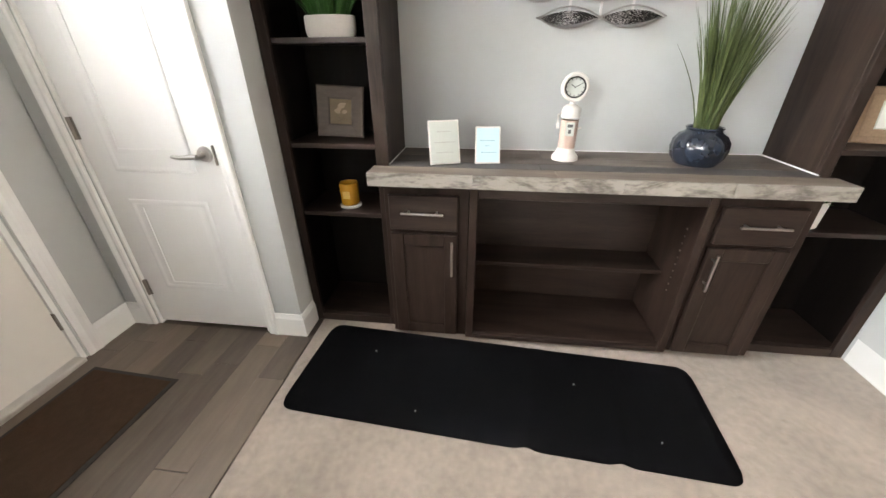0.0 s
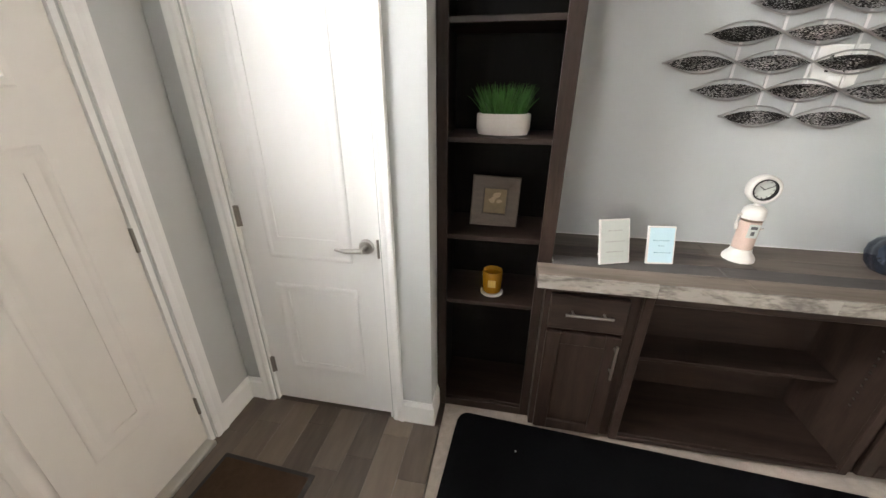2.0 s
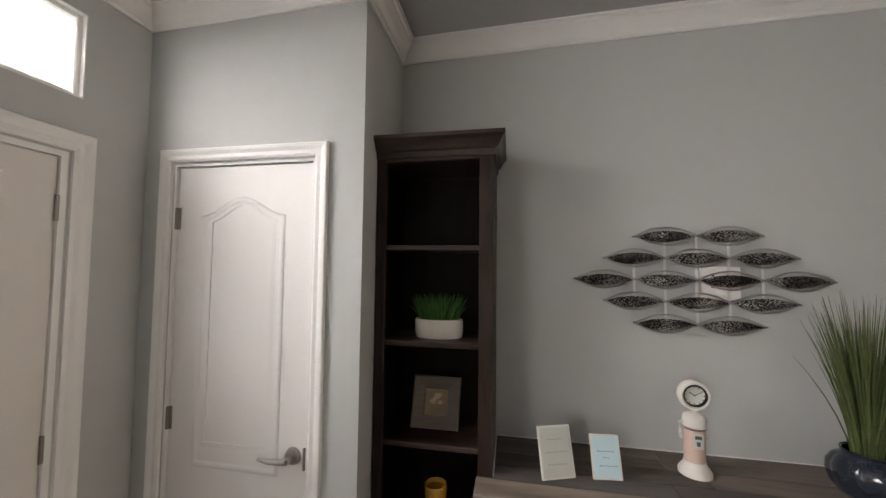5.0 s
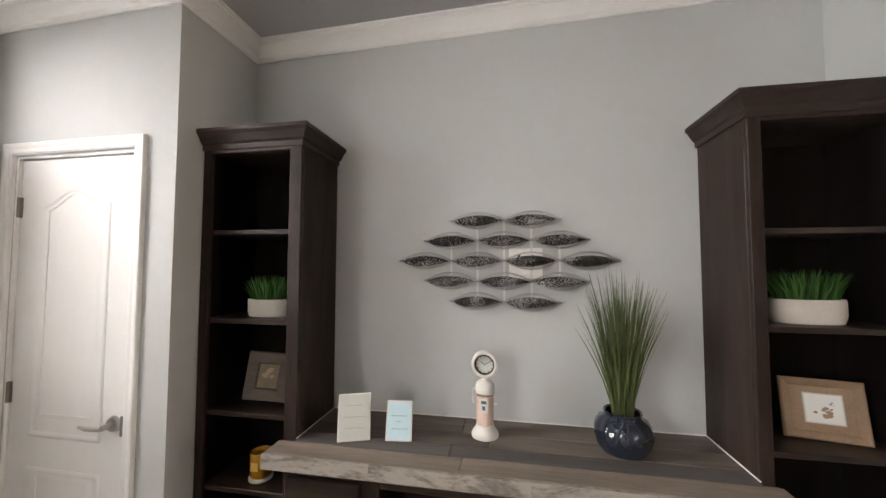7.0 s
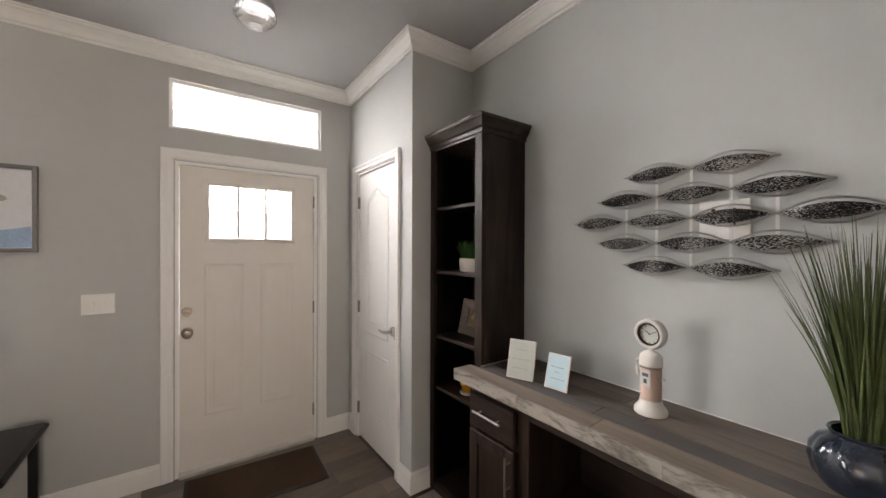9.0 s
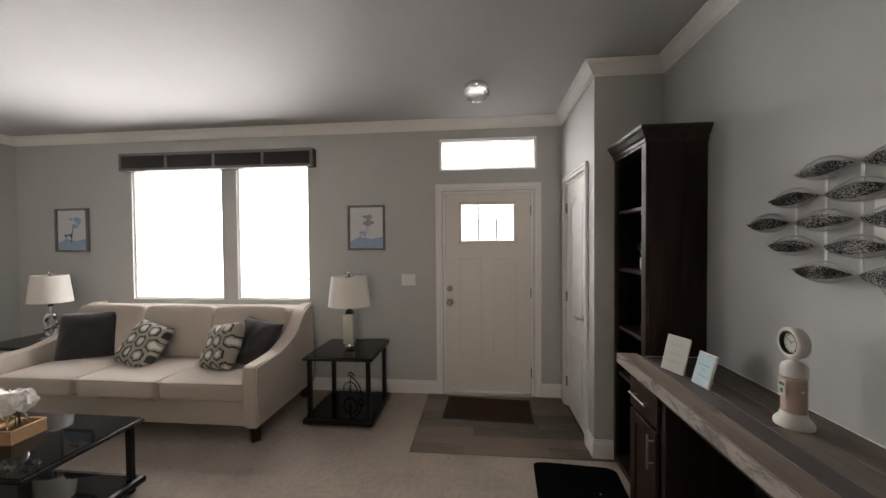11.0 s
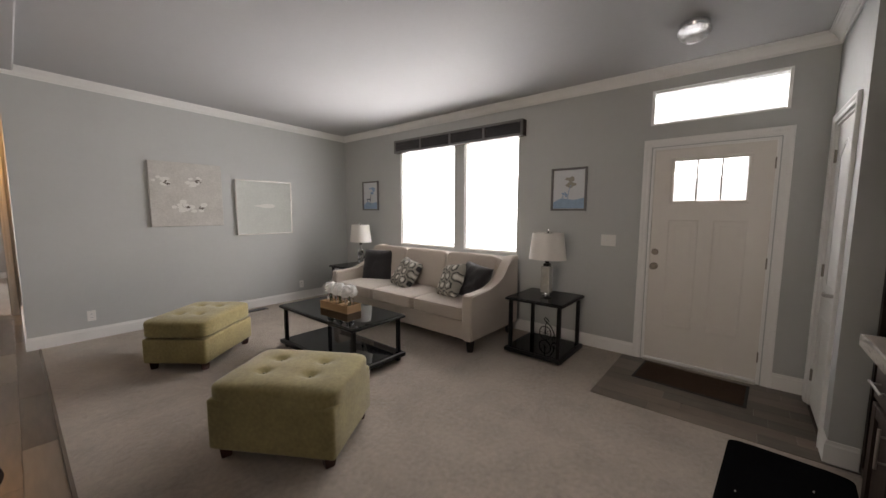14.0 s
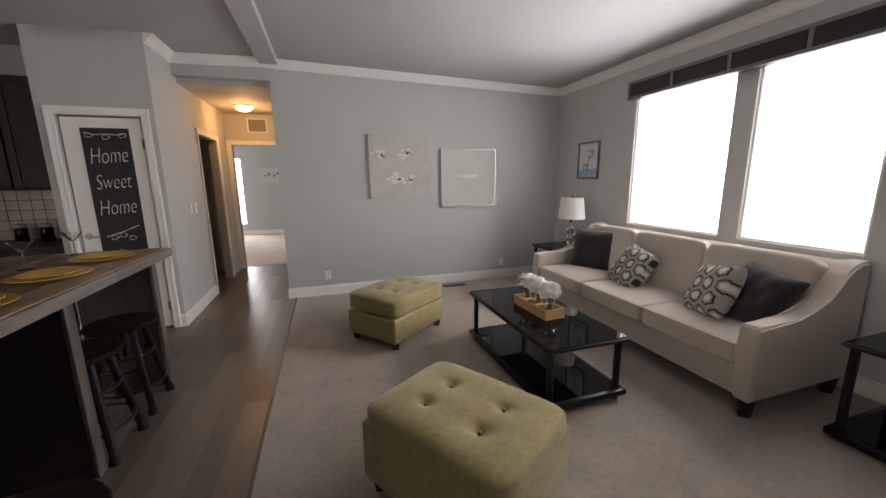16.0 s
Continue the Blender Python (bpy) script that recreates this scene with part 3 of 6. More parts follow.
# front door with three lites over two panels
mf = pose(0, DY0, 0, 0, 0, 90)     # local x runs along +y, face to +x
casing("door_trim_2", mf, DY1 - DY0, DZ, "white moulded front door casing")
bm = bmesh.new()
jamb(bm, mf, DY1 - DY0, DZ, 0.13, 0.02)
setting("door_frame_2", bm, M_TRIM, "white front door frame")
fd = tagged(new("door_2"), "closed off-white front door with three glass lites", "door", "", "structure")
fd.matrix_basis = pose(-0.012, DY0, 0, 0, 0, 90)
w = DY1 - DY0
GX0, GX1, GZ0, GZ1 = 0.178, 0.703, 1.535, 1.90
bm = bmesh.new()
for r in ((0.022, w - 0.022, 0, 0.044, 0.03, GZ0), (0.022, w - 0.022, 0, 0.044, GZ1, DZ - 0.022), (0.022, GX0, 0, 0.044, GZ0, GZ1), (GX1, w - 0.022, 0, 0.044, GZ0, GZ1)):
    box(bm, *r)
part("door_leaf", bm, M_FDOOR, fd)
bm = bmesh.new()
ring(bm, [(GX0, GZ0), (GX1, GZ0), (GX1, GZ1), (GX0, GZ1)], [(-0.025, -0.001), (-0.02, 0.008), (0.0, 0.012), (0.006, 0.006), (0.006, -0.02), (-0.025, -0.02)], 0)
part("glass_frame", bm, M_FDOOR, fd, "moulded frame round the glass")
for i in range(3):
    a = GX0 + (GX1 - GX0) * i / 3
    b = GX0 + (GX1 - GX0) * (i + 1) / 3
    pane = part("pane", boxes((a + 0.004, b - 0.004, 0.018, 0.024, GZ0, GZ1)), M_GLASS, fd, "bright frosted pane")
    pane.visible_shadow = False
    if i:
        part("muntin", boxes((a - 0.008, a + 0.008, 0.004, 0.017, GZ0, GZ1), bevel=0.002), M_TRIM, fd, "slim white glazing bar")
for a, b in ((0.158, 0.388), (0.493, 0.723)):
    bm = bmesh.new()
    ring(bm, arch_panel(a, b, 0.36, 1.365, 0), MOULD, 0.0)
    ring(bm, arch_panel(a + 0.045, b - 0.045, 0.405, 1.32, 0), [(0, -0.001), (0, 0.0), (0.012, 0.0035), (0.02, 0.0035), (0.02, -0.001)], 0)
    part("panel", bm, M_FDOOR, fd, "moulded door panel", True)
for z, r in ((1.06, 0.03), (0.925, 0.034)):
    bm = bmesh.new()
    cyl(bm, (0.063, 0, z), (0.063, -0.014, z), r, r * 0.85, 24)
    if r < 0.032:
        box(bm, 0.046, 0.080, -0.03, -0.012, z - 0.006, z + 0.006, bevel=0.003)
        part("deadbolt", bm, M_KNOB, fd, "satin bronze deadbolt", True)
    else:
        bm.free()
        bm = bmesh.new()
        lathe(bm, [(0.034, 0.0), (0.031, 0.012), (0.013, 0.016), (0.012, 0.035), (0.026, 0.045), (0.029, 0.058), (0.022, 0.068), (0.004, 0.071)], 24)
        part("knob", bm, M_KNOB, fd, "satin bronze knob", True, pose(0.063, 0, z, 90, 0, 0))
for z in (0.23, 1.02, 1.83):
    hinge(fd, w - 0.021, 0.0, z)
setting("threshold", boxes((-0.14, 0.03, DY0 + 0.02, DY1 - 0.02, -0.005, 0.022), bevel=0.006), M_SFRAME, "metal door threshold")


def window(name, m, w, h, depth, label, rail=None, sill=False):
    """A white frame with its pane in an opening; local x-z plane, the room at -y."""
    ob = tagged(new(name), label, "window", "", "structure")
    ob.matrix_basis = m
    bm = bmesh.new()
    f = 0.022
    for r in ((0, f, 0.018, depth, 0, h), (w - f, w, 0.018, depth, 0, h), (f, w - f, 0.018, depth, 0, f), (f, w - f, 0.018, depth, h - f, h)):
        box(bm, *r, bevel=0.004)
    part("window_frame", bm, M_TRIM, ob)
    bm = bmesh.new()
    for r in ((0, 0.004, 0, 0.018, 0, h), (w - 0.004, w, 0, 0.018, 0, h), (0.004, w - 0.004, 0, 0.018, h - 0.004, h), (0.004, w - 0.004, 0, 0.018, 0, 0.006)):
        box(bm, *r)
    part("reveal", bm, M_TRIM, ob)
    if rail:
        part("meeting_rail", boxes((f, w - f, 0.012, 0.028, rail - 0.012, rail + 0.012), bevel=0.004), M_RAIL, ob).visible_shadow = False
    p = part("pane", boxes((f, w - f, 0.032, 0.037, f, h - f)), M_GLASS, ob)
    p.visible_shadow = False
    return ob


window("window_1", pose(0, WY0, WZ0, 0, 0, 90), MU0 - WY0, WZ1 - WZ0, T, "tall white single-hung window, blown-out daylight")
window("window_2", pose(0, MU1, WZ0, 0, 0, 90), WY1 - MU1, WZ1 - WZ0, T, "tall white single-hung window, blown-out daylight", 0.22)
window("window_3", pose(0, TY0, TZ0, 0, 0, 90), TY1 - TY0, TZ1 - TZ0, T, "long narrow transom window above the front door")
# The two kitchen windows are unseen, added as openings for fill light.
window("window_4", pose(8.0, -0.4, 1.0, 0, 0, -90), 1.7, 1.2, T, "wide kitchen window, unseen, added for fill light")
window("window_6", pose(5.4, 0, 1.1), 1.4, 1.0, 0.12, "plain kitchen window, unseen, added for fill light")
window("window_5", pose(6.6, -12.9, 0.3, 0, 0, 180), 1.1, 1.8, 0.1, "tall bedroom window")

# pantry door with a chalkboard, and the doorways of the hall
mp_ = pose(PX1, YF, 0, 0, 0, 180)
casing("door_trim_3", mp_, PX1 - PX0, PZ, "white moulded pantry door casing")
pd = tagged(new("door_3"), "closed white pantry door with tall chalkboard panel", "door", "", "structure")
pd.matrix_basis = pose(PX1, YF - 0.012, 0, 0, 0, 180)
w = PX1 - PX0
part("door_leaf", boxes((0.012, w - 0.012, 0, 0.035, 0.014, PZ - 0.012), bevel=0.002), M_DOOR, pd)
casing("door_trim_4", pose(4.77, -8.5, 0, 0, 0, 180), 0.78, 2.06, "white moulded bedroom door casing")
casing("door_trim_5", pose(HX1, -7.06, 0, 0, 0, -90), 0.82, 2.06, "white moulded hall side door casing")
setting("transition_strip", boxes((3.800, 3.820, YP, -0.0, -0.004, 0.006), bevel=0.003), M_STRIP, "dark metal strip between carpet and planks")


# ---- built-in desk and bookcases ----
def bookcase(name, x0, x1, shelves, label):
    """A tall open case against the desk wall: sides, back, face frame, shelves and a crown."""
    y0, zt = -0.33, 2.085
    ob = thing(name, (x0, 0, 0), label, "bookcase", "tall bookcases beside the desk")
    w = x1 - x0
    t = 0.02
    pbox("side_panel", (0, t, y0 + 0.02, -0.003, 0, zt), M_ESP, ob)
    pbox("side_panel", (w - t, w, y0 + 0.02, -0.003, 0, zt), M_ESP, ob)
    # Back and added inner sheets take the dark tone of the shade inside.
    pbox("back_panel", (t, w - t, -0.012, -0.004, 0.0, zt), M_ESPSHADE, ob, bevel=0)
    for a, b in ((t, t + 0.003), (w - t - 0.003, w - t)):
        pbox("side_lining", (a, b, y0 + 0.021, -0.013, 0.046, zt - 0.021), M_ESPSHADE, ob, bevel=0)
    for a, b in ((0, 0.042), (w - 0.055, w)):
        pbox("stile", (a, b, y0, y0 + 0.02, 0, zt), M_ESP, ob, bevel=0.002)
    pbox("top_rail", (0.042, w - 0.055, y0, y0 + 0.02, 2.065, zt), M_ESPH, ob, bevel=0.002)
    pbox("bottom_rail", (0.042, w - 0.055, y0, y0 + 0.02, 0, 0.045), M_ESPH, ob, bevel=0.002)
    pbox("top_panel", (t, w - t, y0 + 0.02, -0.012, zt - 0.02, zt), M_ESPH, ob)
    for z in (0.045, *shelves):
        pbox("shelf", (t, w - t, y0 + 0.022, -0.012, z - 0.02, z), M_ESPH, ob, "dark stained shelf", bevel=0.002)
    bm = bmesh.new()
    prof = [(0, 0), (0, 0.085), (-0.045, 0.085), (-0.045, 0.07), (-0.034, 0.058), (-0.018, 0.03), (-0.008, 0.022), (-0.008, 0.0)]
    if x0 < 2:
        pth = [(0.0, y0), (w, y0), (w, -0.003)]
    else:
        pth = [(0, -0.003), (0, y0), (w, y0)]
    sweep(bm, pth, prof, lambda a, b, e: (a, b, zt - 0.005 + e))
    part("crown", bm, M_ESPH, ob, "stepped dark crown moulding")
    pbox("crown_cap", (0.0, w, y0, -0.003, zt + 0.06, zt + 0.078), M_ESPH, ob)
    return ob


LS = (0.632, 0.948, 1.342, 1.728)
bookcase("bookcase", 0.987, 1.462, LS, "tall espresso wood bookcase with open shelves beside closet")
RS = (0.632, 0.965, 1.372, 1.702)
bookcase("bookcase", 3.115, 3.597, RS, "tall espresso wood bookcase with plant and picture")

YD = -0.41


def bar_pull(parent, p0, p1):
    a, b = Vector(p0), Vector(p1)
    bm = bmesh.new()
    d = (b - a).normalized()
    cyl(bm, a, b, 0.0055, n=12)
    for s in (a + d * 0.03, b - d * 0.03):
        cyl(bm, s, s + Vector((0, 0.03, 0)), 0.0045, n=10)
    part("handle", bm, M_NICKEL, parent, "brushed nickel bar pull", True)


def base_unit(x0, x1, swing):
    """Base cabinet with one drawer over one recessed-panel door."""
    ob = thing("base_cabinet", (x0, 0, 0), "espresso wood base cabinet with drawer above door", "cabinet", "base cabinets under the desk top")
    w = x1 - x0
    part("body", boxes((0, w, YD + 0.02, -0.004, 0.02, 0.816), bevel=0.002), M_ESP, ob)
    df = part("drawer_front", boxes((0.022, w - 0.045, YD - 0.004, YD + 0.02, 0.607, 0.765), bevel=0.004), M_ESPH, ob)
    bm = bmesh.new()
    a, b, z0, z1, s = 0.022, w - 0.045, 0.035, 0.588, 0.058
    for r in ((a, a + s, YD - 0.004, YD + 0.018, z0, z1), (b - s, b, YD - 0.004, YD + 0.018, z0, z1), (a + s, b - s, YD - 0.004, YD + 0.018, z0, z0 + s), (a + s, b - s, YD - 0.004, YD + 0.018, z1 - s, z1)):
        box(bm, *r, bevel=0.003)
    dd = part("door", bm, M_ESP, ob, "recessed-panel cabinet door")
    part("door_panel", boxes((a + s - 0.004, b - s + 0.004, YD + 0.008, YD + 0.016, z0 + s - 0.004, z1 - s + 0.004)), M_ESP, dd)
    cx = (a + b) / 2
    bar_pull(df, (cx - 0.09, YD - 0.034, 0.695), (cx + 0.09, YD - 0.034, 0.695))
    hx = b - 0.022 if swing > 0 else a + 0.022
    bar_pull(dd, (hx, YD - 0.034, 0.40), (hx, YD - 0.034, 0.57))
    return ob


base_unit(1.446, 1.81, 1)
base_unit(2.765, 3.13, -1)
sh = thing("open_shelf_unit", (1.812, 0, 0), "open espresso wood shelf unit under the desk top", "shelf")
w = 2.763 - 1.812
pbox("side_panel", (0, 0.018, YD + 0.02, -0.004, 0.02, 0.816), M_ESP, sh)
pbox("side_panel", (w - 0.018, w, YD + 0.02, -0.004, 0.02, 0.816), M_ESP, sh)
pbox("back_panel", (0.018, w - 0.018, -0.014, -0.005, 0.02, 0.816), M_ESPH, sh, bevel=0)
pbox("bottom_panel", (0.018, w - 0.018, YD + 0.02, -0.014, 0.02, 0.045), M_ESPH, sh)
pbox("shelf", (0.02, w - 0.02, -0.21, -0.016, 0.335, 0.355), M_ESPH, sh, "half-depth dark shelf", bevel=0.002)
pbox("stile", (0, 0.035, YD, YD + 0.02, 0.02, 0.816), M_ESP, sh)
pbox("stile", (w - 0.035, w, YD, YD + 0.02, 0.02, 0.816), M_ESP, sh)
pbox("top_rail", (0.035, w - 0.035, YD, YD + 0.02, 0.760, 0.816), M_ESPH, sh)
pbox("bottom_rail", (0.035, w - 0.035, YD, YD + 0.02, 0.02, 0.045), M_ESPH, sh)
for zz in range(10):
    part("pin_hole", boxes((w - 0.021, w - 0.0175, -0.30, -0.292, 0.30 + zz * 0.035, 0.307 + zz * 0.035)), M_NICKEL, sh)

top = thing("countertop", (1.403, 0, 0.818), "weathered grey plank desk top with thick front edge", "desk top")
LX = 3.165 - 1.403
part("core", boxes((0.06, LX - 0.05, -0.328, -0.002, 0.0, 0.044)), M_TOP, top)
rows_y = (-0.452, -0.352, -0.262, -0.150, -0.002)
random.seed(4)
for i, (a, b) in enumerate(zip(rows_y, rows_y[1:])):
    front = b < -0.33
    lo, hi = (0.0, LX) if front else (0.062, LX - 0.052)
    cut = lo + (0.35 + 0.3 * random.random()) * (hi - lo)
    for p, q in ((lo, cut - 0.001), (cut + 0.001, hi)):
        o = part("plank", boxes((-(q - p) / 2, (q - p) / 2, a + 0.001, b - 0.001, 0.0445, 0.054), bevel=0.0012), (M_TOPL, M_TOPD, M_TOP, M_TOP)[i], top)
        o.location.x = (p + q) / 2
part("core", boxes((0.0, LX, -0.452, -0.330, 0.001, 0.044)), M_TOP, top)
for r in ((LX - 0.052, LX - 0.046, -0.33, -0.004, 0.054, 0.059), (0.062, LX - 0.052, -0.005, -0.001, 0.054, 0.057), (0.06, 0.064, -0.33, -0.004, 0.054, 0.057)):
    part("caulk_line", boxes(r), M_TRIM, top, "white caulk line")
for p, q in ((0.0, 0.4205), (0.421, 0.9805), (0.981, 1.3605), (1.361, LX)):
    o = part("edge_board", boxes((-(q - p) / 2, (q - p) / 2, -0.464, -0.452, 0.0, 0.054), bevel=0.001), M_FASCIA, top, "rough-sawn pale edge board")
    o.location.x = (p + q) / 2


# ---- living room ----
def rounded_box(x0, x1, y0, y1, z0, z1, r, seg=3):
    return boxes((x0, x1, y0, y1, z0, z1), bevel=r, seg=seg)


def cushion_bm(w, d, h, crown, n=14, edge=2.4, sq=6):
    """A soft block: a box whose faces swell towards their middle."""
    bm = bmesh.new()
    r = bmesh.ops.create_cube(bm, size=2.0)
    bmesh.ops.subdivide_edges(bm, edges=bm.edges[:], cuts=n, use_grid_fill=True)
    for v in bm.verts:
        x, y, z = v.co
        k = (abs(x) ** sq + abs(y) ** sq + abs(z) ** sq) ** (1 / sq)
        x, y, z = x / k, y / k, z / k
        sx, sy, sz = 1 - abs(x) ** edge, 1 - abs(y) ** edge, 1 - abs(z) ** edge
        v.co = (x * (w / 2 + 0.25 * crown * sy * sz), y * (d / 2 + 0.25 * crown * sx * sz), z * (h / 2 + crown * sx * sy))
    return bm


def pillow_bm(s, t, n=40, seed=1, hexes=False):
    """A square scatter cushion with pinched corners."""
    random.seed(seed)
    bm = bmesh.new()
    grids = []
    for side in (1, -1):
        g = []
        for i in range(n + 1):
            row = []
            for j in range(n + 1):
                u, v = 2 * i / n - 1, 2 * j / n - 1
                pin = 1 - 0.045 * (1 - abs(u) ** 2) * abs(v) ** 3
                pin2 = 1 - 0.045 * (1 - abs(v) ** 2) * abs(u) ** 3
                z = side * t / 2 * max(0.0, (1 - u ** 4) * (1 - v ** 4)) ** 0.5
                z += 0.006 * side * noise.noise((u * 2.2 + seed, v * 2.2, side)) * (1 - u * u) * (1 - v * v) * 4
                row.append(bm.verts.new((u * s / 2 * pin2, v * s / 2 * pin, z)))
            g.append(row)
        grids.append(g)
    for si, g in enumerate(grids):
        for i in range(n):
            for j in range(n):
                q = (g[i][j], g[i + 1][j], g[i + 1][j + 1], g[i][j + 1])
                f = bm.faces.new(q if si == 0 else q[::-1])
                if hexes:
                    u, v = (i + 0.5) / n * s / 0.128, (j + 0.5) / n * s / 0.128
                    best = 9
                    for ca in range(-2, 9):
                        for cb in range(-2, 9):
                            hx, hy = ca + 0.5 * (cb % 2), cb * 0.866
                            dx, dy = abs(u - hx), abs(v - hy)
                            best = min(best, max(dx, dx * 0.5 + dy * 0.866))
                    f.material_index = 0 if best < 0.19 else 2 if best < 0.30 else 1 if best < 0.39 else 2
    bmesh.ops.remove_doubles(bm, verts=bm.verts, dist=1e-4)
    return bm


SY0, SY1 = -5.33, -2.93
sofa = thing("sofa", (0.10, (SY0 + SY1) / 2, 0), "beige linen three-seat sofa with scooped arms below window", "sofa")
hw = (SY1 - SY0) / 2
part("base", rounded_box(0.06, 0.93, -hw + 0.10, hw - 0.10, 0.13, 0.32, 0.015, 2), M_SOFA, sofa)
bm = bmesh.new()
prof = [(0.0, 0.13), (0.20, 0.13), (0.245, 0.5), (0.13, 0.86), (0.07, 0.905), (0.0, 0.905)]
vs0 = [bm.verts.new((x, -hw + 0.015, z)) for x, z in prof]
vs1 = [bm.verts.new((x, hw - 0.015, z)) for x, z in prof]
bm.faces.new(vs0)
bm.faces.new(vs1[::-1])
for i in range(len(prof)):
    bm.faces.new((vs0[i], vs1[i], vs1[(i + 1) % 6], vs0[(i + 1) % 6]))
bmesh.ops.bevel(bm, geom=bm.edges[:], offset=0.012, segments=2, affect="EDGES")
part("back", bm, M_SOFA, sofa, "", True)
ARM = [(0.0, 0.13), (0.95, 0.13), (0.962, 0.45), (0.96, 0.592), (0.945, 0.606), (0.62, 0.612), (0.50, 0.628), (0.42, 0.66), (0.35, 0.71), (0.285, 0.775), (0.225, 0.845), (0.165, 0.897), (0.1, 0.922), (0.0, 0.925)]
for s in (-1, 1):
    bm = bmesh.new()
    ya, yb = (hw - 0.118, hw) if s > 0 else (-hw, -hw + 0.118)
    a = [bm.verts.new((x, ya, z)) for x, z in ARM]
    b = [bm.verts.new((x, yb, z)) for x, z in ARM]
    bm.faces.new(a)
    bm.faces.new(b[::-1])
    for i in range(len(ARM)):
        bm.faces.new((a[i], b[i], b[(i + 1) % len(ARM)], a[(i + 1) % len(ARM)]))
    bmesh.ops.bevel(bm, geom=[e for e in bm.edges if abs(e.verts[0].co.y - e.verts[1].co.y) < 1e-4], offset=0.016, segments=3, affect="EDGES")
    part("arm", bm, M_SOFA, sofa, "", True)
cw = (2 * hw - 0.236) / 3
for i in range(3):
    yc = -hw + 0.118 + cw * (i + 0.5)
    sc = part("seat_cushion", cushion_bm(0.74, cw - 0.008, 0.145, 0.020, 20, 2.6, 13), M_SOFA, sofa, "", True, pose(0.585, yc, 0.392))
    for z in (0.455, 0.333):
        bm = bmesh.new()
        tube(bm, [(0.205, -cw / 2 + 0.012, 0), (0.362, -cw / 2 + 0.012, 0), (0.366, -cw / 2 + 0.02, 0), (0.366, cw / 2 - 0.02, 0), (0.362, cw / 2 - 0.012, 0), (0.205, cw / 2 - 0.012, 0)], 0.005, 6)
        part("piping", bm, M_SOFAD, sc, "stitched piping", True, pose(0, 0, z - 0.392))
    bc = part("back_cushion", cushion_bm(0.18, cw - 0.010, 0.47, 0.016, 20, 2.6, 11), M_SOFA, sofa, "", True, pose(0.275, yc, 0.69, 0, -13, 0))
for x in (0.88, 0.08):
    for y in (-hw + 0.07, hw - 0.07):
        bm = bmesh.new()
        cyl(bm, (x, y, 0.002), (x, y, 0.132), 0.042, 0.058, 4)
        part("leg", bm, M_DLEG, sofa, "dark tapered wooden leg")

for lab, at, roll, s, mt, hx, sd in (
        ("plain charcoal square throw pillow against sofa arm", (0.53, -4.95, 0.655, 72, 0, 114), 1, 0.48, M_PILLOWD, False, 1),
        ("black and cream hexagon-pattern throw pillow on sofa", (0.64, -4.27, 0.625, 56, 0, 80), -10, 0.41, [M_PC, M_PK, M_PG], True, 2),
        ("black and cream hexagon-pattern throw pillow on sofa", (0.70, -3.47, 0.645, 64, 0, 62), 12, 0.40, [M_PC, M_PK, M_PG], True, 3),
        ("plain charcoal square throw pillow leaning on sofa arm", (0.57, -3.26, 0.64, 62, 0, 80), -8, 0.43, M_PILLOWD, False, 4)):
    p = part("throw_pillow", pillow_bm(s, 0.18, 56 if hx else 24, sd, hx), mt, None, "", True)
    p.matrix_basis = pose(*at) @ pose(0, 0, 0, 0, 0, roll)
    tagged(p, lab, "pillow", "pillows on the sofa")


def ottoman(m, label, seam=True):
    ob = thing("ottoman", m, label, "ottoman", "tufted ottomans")
    L, W = 0.77, 0.59
    g, hz = (0.006, 0.29) if seam else (0.0, 0.37)
    part("body", rounded_box(-L / 2 + g, L / 2 - g, -W / 2 + g, W / 2 - g, 0.066, hz, 0.024, 3), M_OTT, ob, "", True)
    bm = bmesh.new()
    bmesh.ops.create_cube(bm, size=2.0)
    bmesh.ops.subdivide_edges(bm, edges=bm.edges[:], cuts=26, use_grid_fill=True)
    tuft = [(-0.15, -0.095), (0.15, -0.095), (-0.15, 0.095), (0.15, 0.095), (0.0, -0.0), ][:4]
    for v in bm.verts:
        x, y, z = v.co
        k = (abs(x) ** 9 + abs(y) ** 9 + abs(z) ** 9) ** (1 / 9)
        x, y, z = x / k * L / 2, y / k * W / 2, z / k
        e = 0.0
        if z > 0.3:
            e = 0.022 * (1 - (2 * x / L) ** 4) * (1 - (2 * y / W) ** 4)
            for tx, ty in tuft:
                d = math.hypot(x - tx, y - ty)
                e -= 0.034 * math.exp(-(d / 0.03) ** 2) + 0.012 * math.exp(-(d / 0.09) ** 2)
            e += 0.004 * noise.noise((x * 6, y * 6, 1.7))
        v.co = (x, y, 0.375 + z * 0.08 + e)
    lid = part("lid", bm, M_OTT, ob, "button-tufted padded top", True)
    for tx, ty in tuft:
        bm = bmesh.new()
        bmesh.ops.create_uvsphere(bm, u_segments=10, v_segments=6, radius=0.011)
        part("button", bm, M_OTTD, lid, "fabric button", True, pose(tx, ty, 0.442))
    for x in (-L / 2 + 0.065, L / 2 - 0.065):
        for y in (-W / 2 + 0.06, W / 2 - 0.06):
            bm = bmesh.new()
            cyl(bm, (x, y, 0.001), (x, y, 0.072), 0.036, 0.05, 4)
            part("leg", bm, M_FOOT, ob, "dark cherry wooden block foot")
    return ob


ottoman(pose(2.83, -3.03, 0, 0, 0, -58), "olive green velvet tufted ottoman before coffee table", False)
ottoman(pose(2.77, -4.99, 0, 0, 0, 39), "olive green velvet tufted storage ottoman near canvas wall")


